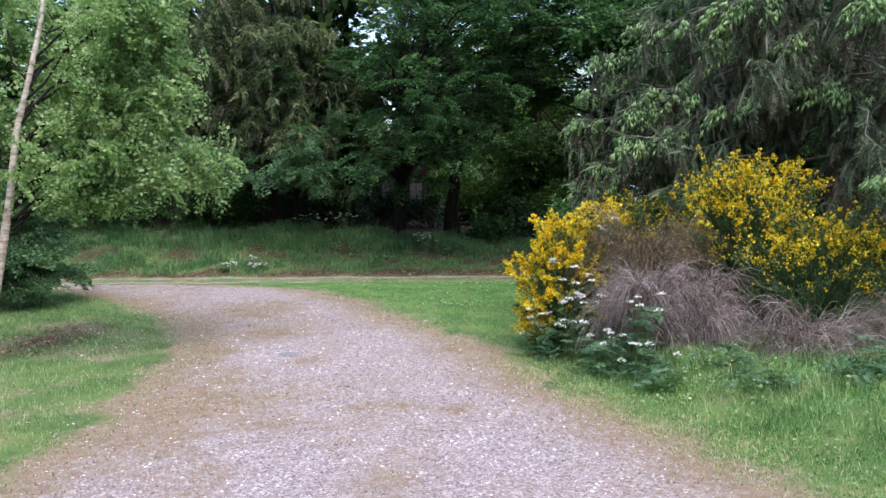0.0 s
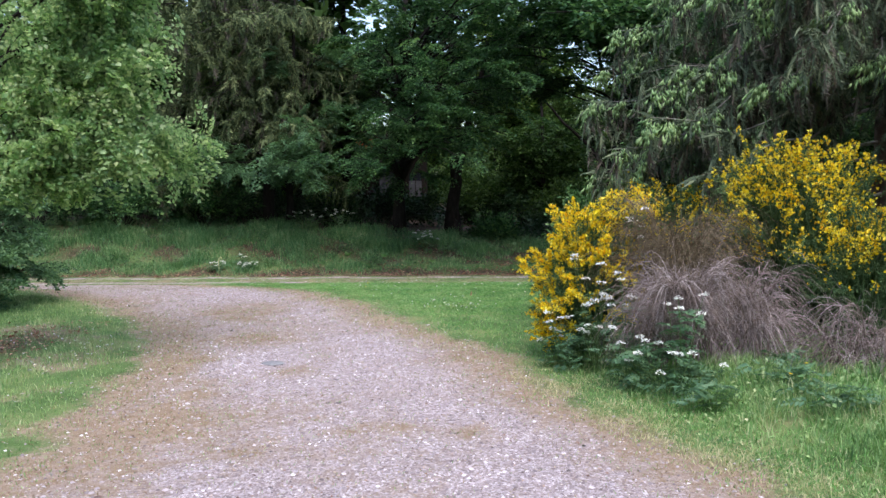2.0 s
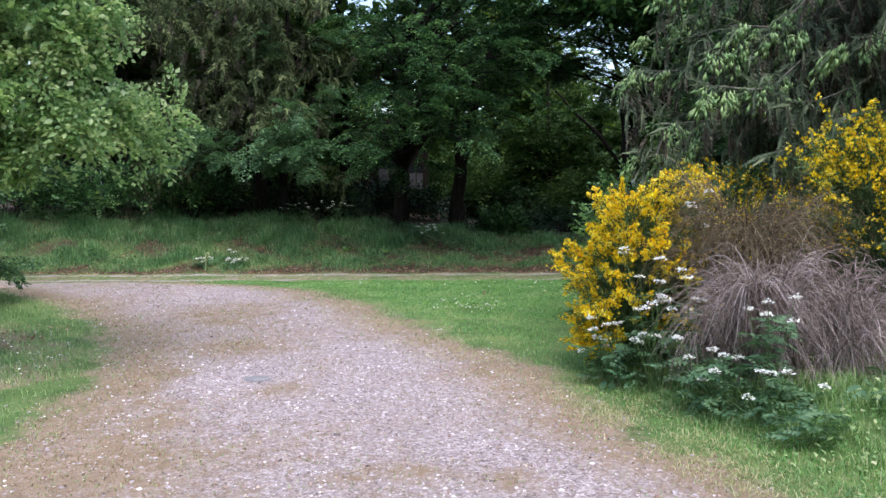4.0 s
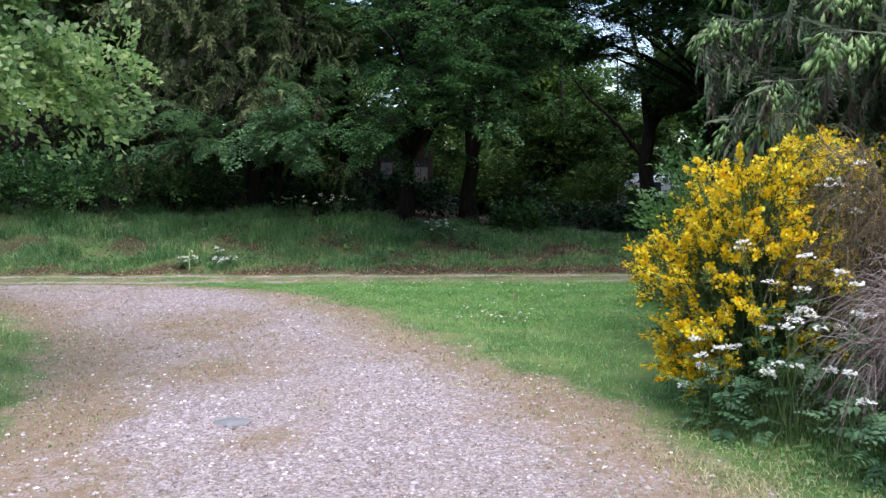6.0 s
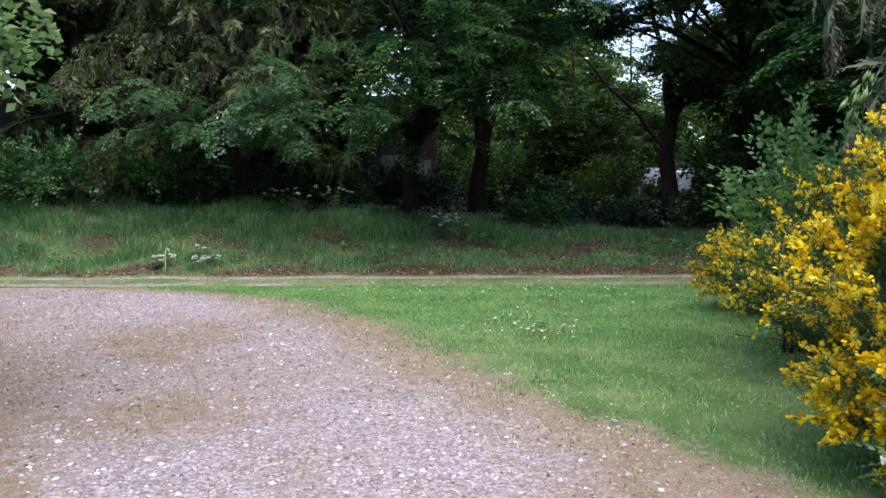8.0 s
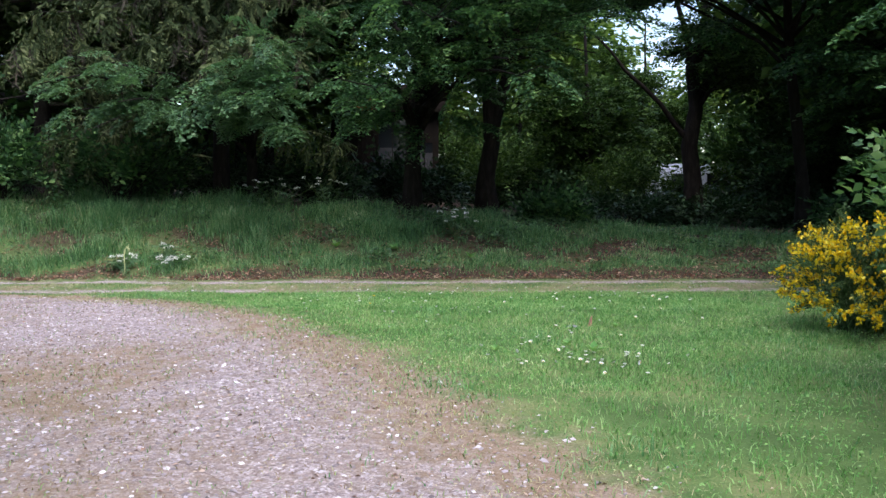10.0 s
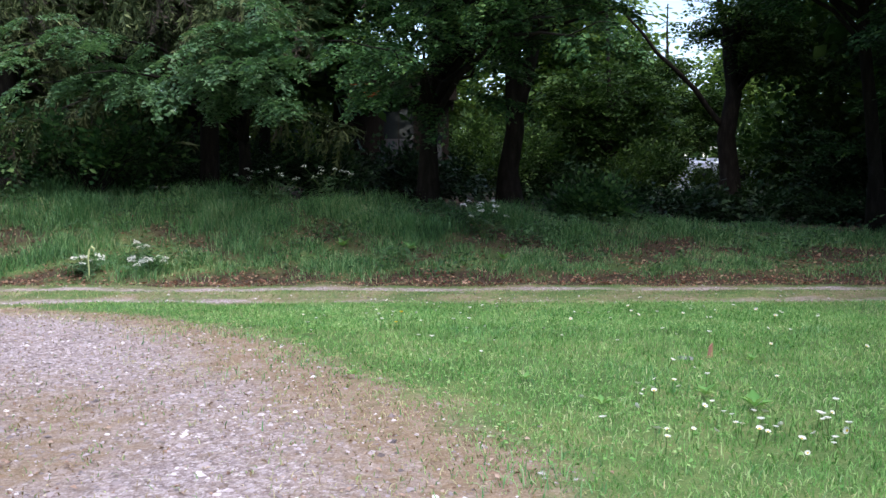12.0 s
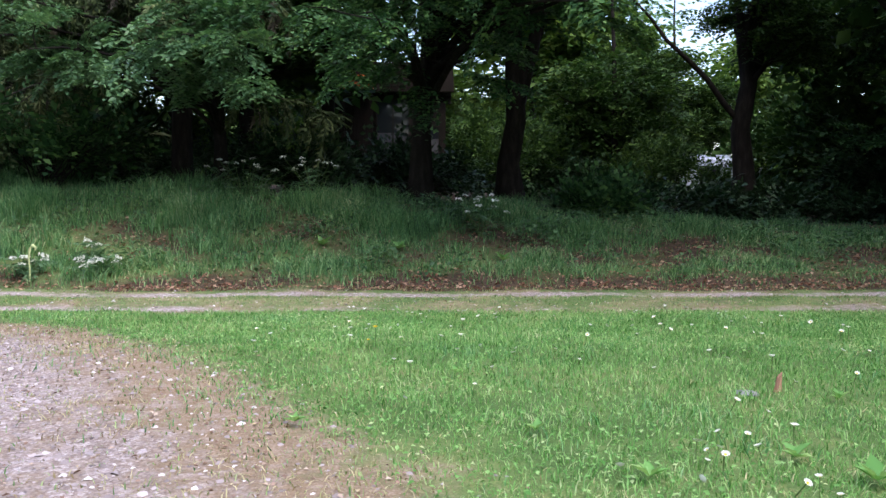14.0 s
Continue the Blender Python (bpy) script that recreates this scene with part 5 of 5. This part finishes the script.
def cow_parsley(at, tall, heads, spread, r, label, leaves=26, petal=0.011, bloom=True):
    ob = thing("cow_parsley", at, label, "wildflower", "cow parsley")
    stems, tops = [], []
    for _ in range(heads):
        e = np.array([r.normal(0, spread), r.normal(0, spread), tall * r.uniform(0.6, 1.05)])
        stems.append(tube(bend((r.normal(0, 0.03), r.normal(0, 0.03), -0.03), e, 0.03, 6, 0.01, r), np.linspace(0.006, 0.003, 6), 4))
        tops.append(e)
    v, f = joined(stems)
    tagged(piece("stemwork", v, f, M_STEM, ob), kind="stuff")
    if leaves:
        tv, tf = fern_template(r)
        a = r.uniform(0, 6.28, leaves)
        pos = np.stack([r.normal(0, spread * 0.8, leaves), r.normal(0, spread * 0.8, leaves), r.uniform(0.1, 0.75, leaves) * tall], -1)
        v, f = stamp(tv, tf, pos, np.stack([np.cos(a), np.sin(a), r.normal(0, 0.25, leaves)], -1), np.array([0, 0, 1.0]) + r.normal(0, 0.2, (leaves, 3)), r.uniform(0.6, 1.15, leaves))
        tagged(piece("foliage", v, f, M_HERB, ob), kind="stuff")
    petal_v = np.array([[0, 0, 0], [1, 0.4, 0.1], [0.3, 1, 0.1], [-0.8, 0.6, 0.1], [-0.7, -0.7, 0.1], [0.5, -0.9, 0.1]], float)
    petal_f = np.array([[0, 1, 2], [0, 2, 3], [0, 3, 4], [0, 4, 5], [0, 5, 1]])
    for e in tops if bloom else ():
        n = 30
        a, rad = r.uniform(0, 6.28, n), 0.05 * np.sqrt(r.uniform(0, 1, n))
        pos = e + np.stack([np.cos(a) * rad, np.sin(a) * rad, 0.03 - 9 * rad ** 2], -1) + r.normal(0, 0.008, (n, 3))
        v, f = stamp(petal_v, petal_f, pos, np.stack([np.cos(a), np.sin(a), 0 * a], -1), np.array([0, -0.5, 1.0]) + r.normal(0, 0.45, (n, 3)), petal * r.uniform(0.8, 1.4, n))
        piece("flower_head", v, f, M_WHITE, ob)
    return ob


for i, (x, y, tall, heads, spread, lab) in enumerate((
        (2.35, 11.5, 0.7, 6, 0.22, "cow parsley in white flower before the broom"), (2.75, 11.3, 1.1, 5, 0.14, "cow parsley in white flower before the broom"),
        (2.0, 12.4, 0.95, 9, 0.2, "cow parsley growing through the yellow broom"), (1.65, 12.75, 0.75, 6, 0.18, "cow parsley growing through the yellow broom"),
        (2.5, 12.9, 1.95, 9, 0.16, "tall cow parsley standing above the broom"), (2.35, 12.2, 1.3, 6, 0.18, "cow parsley growing through the yellow broom"), (1.55, 12.9, 0.5, 6, 0.14, "cow parsley growing through the yellow broom"), (1.95, 12.65, 1.45, 8, 0.16, "cow parsley growing through the yellow broom"), (2.6, 11.0, 0.5, 7, 0.2, "cow parsley in white flower before the broom"),
        (-7.15, 27.25, 0.3, 8, 0.13, "cow parsley in white flower at the foot of the bank"), (-6.2, 27.3, 0.22, 20, 0.16, "cow parsley in white flower at the foot of the bank"), (-6.5, 27.8, 0.42, 4, 0.1, "cow parsley in white flower at the foot of the bank"),
        (-0.65, 29.3, 0.62, 9, 0.26, "cow parsley in the shade of the bank"), (-0.95, 29.8, 0.5, 5, 0.2, "cow parsley in the shade of the bank"),
        (-5.0, 31.2, 0.85, 12, 0.4, "pale cow parsley at the top of the bank"), (-3.7, 31.4, 0.8, 9, 0.35, "pale cow parsley at the top of the bank"))):
    cow_parsley(ground_at(x, y), tall, heads, spread, R(100 + i), lab, 60 if i < 2 else 26)

hr = R(135)
for i in range(16):
    x, y = hr.uniform(2.4, 7.2), hr.uniform(9.2, 11.2)
    if x - float(edge_x(RIGHT_EDGE, y)) > 0.8:
        cow_parsley(ground_at(x, y), hr.uniform(0.2, 0.45), 1 + i % 2, 0.16, R(200 + i), "leafy cow parsley in the long grass", 22, 0.008, False)


def disc(n, radius, z, lobes=0.0):
    a = np.linspace(0, 2 * np.pi, n, endpoint=False)
    rr = radius * (1 - lobes * (np.arange(n) % 2))
    v = np.concatenate([[[0, 0, z]], np.stack([np.cos(a) * rr, np.sin(a) * rr, np.full(n, z + radius * 0.15)], -1)])
    i = np.arange(n)
    return v, np.stack([np.zeros(n, int), i + 1, (i + 1) % n + 1], -1)


def small_flower(name, at, tall, radius, petal, label):
    ob = thing(name, at, label, "flower", name + " in the lawn")
    v, f = tube(bend((0, 0, -0.02), (0.004, 0, tall), 0.0, 4), 0.0025, 4)
    piece("stem", v, f, M_STEM, ob)
    v, f = disc(20, radius, tall, 0.22)
    v[1:, 2] += radius * 0.35
    piece("petals", v, f, petal, ob)
    v, f = disc(8, radius * 0.36, tall + radius * 0.16)
    piece("centre", v, f, M_YELLOW, ob)
    return ob


DAISIES = ((-2.31, 23.43), (-1.79, 23.07), (-1.22, 22.94), (-0.87, 23.16), (-0.64, 21.39), (-1.09, 20.8), (0.46, 21.06), (0.4, 21.12), (0.06, 19.93), (0.19, 19.8), (-0.34, 19.21),
           (-0.28, 19.15), (-0.26, 19.09), (-0.11, 19.47), (-0.05, 19.4), (0.79, 22.78), (0.92, 22.37), (1.14, 22.1), (0.16, 22.18), (-1.26, 20.41), (-1.7, 20.12), (-1.52, 23.86))
daisy = small_flower("daisy", ground_at(-2.19, 22.58), 0.085, 0.0185, M_WHITE, "white daisy with a yellow eye in the grass")
fr = R(121)
places = list(DAISIES) + [(fr.normal(0.15, 0.38), fr.normal(18.5, 0.4)) for _ in range(46)] + [(fr.normal(-5.6, 0.35), fr.normal(13.9, 0.7)) for _ in range(26)] + [(fr.uniform(-3, 2.4), fr.uniform(20.5, 24.2)) for _ in range(60)] + [(fr.uniform(2.0, 6.5), fr.uniform(29.0, 31.0)) for _ in range(22)]
for x, y in places:
    s = fr.uniform(0.75, 1.25)
    copy_thing(daisy, Matrix.Translation(ground_at(x, y)) @ Matrix.Rotation(fr.uniform(0, 6.28), 4, "Z") @ Matrix.Rotation(fr.normal(0, 0.45), 4, "X") @ Matrix.Diagonal((s, s, s * fr.uniform(0.9, 1.3), 1)))
dandelion = small_flower("dandelion", ground_at(-1.98, 21.8), 0.08, 0.018, M_YELLOW, "yellow dandelion in the grass")
for x, y in ((-1.93, 21.83), (-7.8, 14.7), (-7.95, 13.6), (-7.7, 14.9), (3.7, 10.4), (4.0, 10.7)):
    copy_thing(dandelion, Matrix.Translation(ground_at(x, y) + np.array([0, 0, 0.04])) @ Matrix.Diagonal((1.2, 1.2, 1.6, 1)))


def rosette(at, r, size, label, count=7):
    ob = thing("dock_plant", at, label, "weed", "broad-leaved weeds")
    lv, lf = rhomb(1.0, 0.5, 0.25)
    a = np.linspace(0, 6.28, count, endpoint=False) + r.normal(0, 0.3, count)
    v, f = stamp(lv, lf, np.zeros((count, 3)) + np.array([0, 0, 0.03]), np.stack([np.cos(a), np.sin(a), r.uniform(0.3, 1.3, count)], -1), np.array([[0, 0, 1.0]] * count), 0.6 * size * r.uniform(0.7, 1.2, count))
    piece("leaf_rosette", v, f, M_LAWN, ob)


for i, (x, y, s) in enumerate(((-2.2, 19.75, 0.13), (-0.6, 19.0, 0.16), (-1.35, 20.9, 0.1), (0.3, 18.9, 0.2), (0.1, 19.2, 0.16), (-1.0, 19.6, 0.12), (-3.2, 28.6, 0.35), (-2.0, 28.5, 0.3), (-0.4, 28.0, 0.28), (0.8, 20.2, 0.12), (-2.9, 21.6, 0.1))):
    rosette(ground_at(x, y), R(140 + i), s, "broad-leaved weed in the grass")


# ---------- small loose things ----------
def pale_stalk(at):
    ob = thing("seed_stalk", at, "pale yellow-green dry stalk with a curled top beside the lane", "plant stalk")
    p = np.array([(0, 0, -0.05), (0.01, 0, 0.15), (0.0, 0, 0.33), (0.02, 0, 0.46), (0.06, 0, 0.5), (0.1, 0, 0.47), (0.09, 0, 0.43)])
    v, f = tube(p, (0.012, 0.011, 0.012, 0.016, 0.022, 0.018, 0.008), 7)
    piece("stalk", v, f, M_PALESTALK, ob, smooth=True)


pale_stalk(ground_at(-7.05, 27.05))


def flat_stone(at, w, d, h, r, label):
    bm = bmesh.new()
    bmesh.ops.create_icosphere(bm, subdivisions=2, radius=1.0)
    for v in bm.verts:
        k = 1 + 0.18 * noise.noise(v.co * 1.7 + Vector(at))
        v.co = Vector((v.co.x * w * k, v.co.y * d * k, max(v.co.z, -0.4) * h * k))
    ob = thing("flat_stone", at, label, "stone")
    part("stone", bm, M_GREYSTONE, ob)


flat_stone(ground_at(-2.51, 13.09), 0.17, 0.14, 0.025, R(160), "flat bluish grey stone set in the gravel")
flat_stone(ground_at(0.36, 20.45, 0.01), 0.085, 0.07, 0.03, R(161), "flat grey stone half sunk in the lawn")


def wooden_peg(at):
    bm = bmesh.new()
    bmesh.ops.create_cone(bm, segments=9, radius1=0.024, radius2=0.015, depth=0.12, cap_ends=True)
    for v in bm.verts:
        v.co.x += 0.012 * noise.noise(v.co * 30) + v.co.z * 0.1
        v.co.z += 0.035 + (0.03 * v.co.x / 0.02 if v.co.z > 0 else 0)
    ob = thing("wooden_peg", at, "short pinkish wooden peg standing in the lawn", "peg")
    part("peg", bm, M_PEG, ob)


wooden_peg(ground_at(0.58, 20.5))


# ---------- behind the wood ----------
def box(bm, x0, x1, y0, y1, z0, z1):
    vs = [bm.verts.new((x, y, z)) for z in (z0, z1) for x, y in ((x0, y0), (x1, y0), (x1, y1), (x0, y1))]
    for q in ((3, 2, 1, 0), (4, 5, 6, 7), (0, 1, 5, 4), (1, 2, 6, 5), (2, 3, 7, 6), (3, 0, 4, 7)):
        bm.faces.new([vs[i] for i in q])


def boxes(*rows):
    bm = bmesh.new()
    for b in rows:
        box(bm, *b)
    return bm


def window(parent, x0, x1, z0, z1, y, bars=1, blind=None, frame_material=None):
    t = 0.06
    fr_ = part("window", boxes((x0, x0 + t, y - 0.07, y, z0, z1), (x1 - t, x1, y - 0.07, y, z0, z1), (x0 + t, x1 - t, y - 0.07, y, z0, z0 + t), (x0 + t, x1 - t, y - 0.07, y, z1 - t, z1),
                               *[(x0 + (x1 - x0) * k / (bars + 1) - 0.02, x0 + (x1 - x0) * k / (bars + 1) + 0.02, y - 0.06, y, z0 + t, z1 - t) for k in range(1, bars + 1)]), frame_material, parent)
    part("pane", boxes((x0 + t, x1 - t, y - 0.035, y - 0.03, z0 + t, z1 - t)), M_GLASS, fr_)
    if blind:
        part("blind", boxes((x0 + t, x1 - t, y - 0.05, y - 0.04, z0 + t, z0 + t + blind)), M_BLIND, fr_, "pale half-drawn blind")


def cabin(at, w, d, eave, ridge, label, wins, frame_material, porch=None):
    ob = thing("cabin", at, label, "cabin")
    planks = []
    n = int(w / 0.16)
    for k in range(n):
        planks.append((w * k / n, w * (k + 1) / n - 0.012, -0.02, 0.02 + 0.004 * (k % 3), 0, eave))
    part("wall", boxes((0, w, 0.03, 0.15, 0, eave), (0, 0.15, 0.15, d, 0, eave), (w - 0.15, w, 0.15, d, 0, eave), (0.15, w - 0.15, d - 0.15, d, 0, eave)), M_CABINWOOD, ob)
    for b in planks:
        part("board", boxes(b), M_CABINWOOD, ob)
    rows = []
    for k in range(9):
        s0, s1 = k / 9, (k + 1) / 9
        rows += [(-0.3, w + 0.3, -0.4 + (d / 2 + 0.4) * s0, -0.4 + (d / 2 + 0.4) * s1 + 0.08, eave - 0.1 + (ridge - eave) * s0, eave - 0.02 + (ridge - eave) * s1)]
        rows += [(-0.3, w + 0.3, d + 0.4 - (d / 2 + 0.4) * s1 - 0.08, d + 0.4 - (d / 2 + 0.4) * s0, eave - 0.1 + (ridge - eave) * s0, eave - 0.02 + (ridge - eave) * s1)]
    for b in rows:
        part("roof_course", boxes(b), M_CABINWOOD, ob)
    if porch:
        for k in range(6):
            part("porch_tile", boxes((porch[0], porch[1], -1.3 + 0.22 * k, -1.04 + 0.22 * k, porch[2] + 0.12 * k, porch[2] + 0.05 + 0.12 * k)), M_TILE, ob, "orange clay tiles")
        for x in (porch[0] + 0.1, porch[1] - 0.1):
            part("porch_post", boxes((x - 0.05, x + 0.05, -1.2, -1.1, 0, porch[2])), M_CABINWOOD, ob)
    for x0, x1, z0, z1, bars, blind in wins:
        window(ob, x0, x1, z0, z1, -0.02, bars, blind, frame_material)


cz = float(height(-2.5, 46.5))
cabin((-5.4, 46.5, cz), 4.5, 4.0, 3.9, 5.2, "dark timber cabin with an orange tiled porch among the trees", ((1.9, 3.18, 0.72 - cz, 3.3 - cz, 1, 1.25), (3.5, 4.3, 0.85 - cz, 2.3 - cz, 1, 0.9)), M_CABINWOOD, (0.7, 1.9, 3.5 - cz))
cabin((-19.5, 41.0, float(height(-17, 41))), 7.0, 5.0, 2.6, 4.2, "dark timber cabin with white window frames beyond the bend", ((1.4, 2.6, 0.9, 1.9, 1, None), (3.4, 4.8, 0.9, 1.9, 2, None)), M_PAINT)


def caravan(at, turn):
    ob = thing("caravan", at, "pale blue-white caravan parked beyond the wood", "caravan")
    bm = boxes((-2.6, 2.6, -1.05, 1.05, 0.45, 2.5))
    bmesh.ops.bevel(bm, geom=list(bm.edges), offset=0.25, segments=3, affect="EDGES")
    part("body", bm, M_CARAVAN, ob)
    for x in (-1.5, 0.6):
        part("window", boxes((x, x + 1.1, -1.065, -1.03, 1.3, 1.95)), M_GLASS, ob, "dark window")
    for y in (-0.95, 0.95):
        bm = bmesh.new()
        bmesh.ops.create_cone(bm, segments=18, radius1=0.32, radius2=0.32, depth=0.2, cap_ends=True, matrix=Matrix.Translation((0, y, 0.32)) @ Matrix.Rotation(radians(90), 4, "X"))
        part("wheel", bm, M_RUBBER, ob)
    ob.rotation_euler = (0, 0, radians(turn))


caravan((13.4, 58.0, float(height(13.4, 58))), 8)
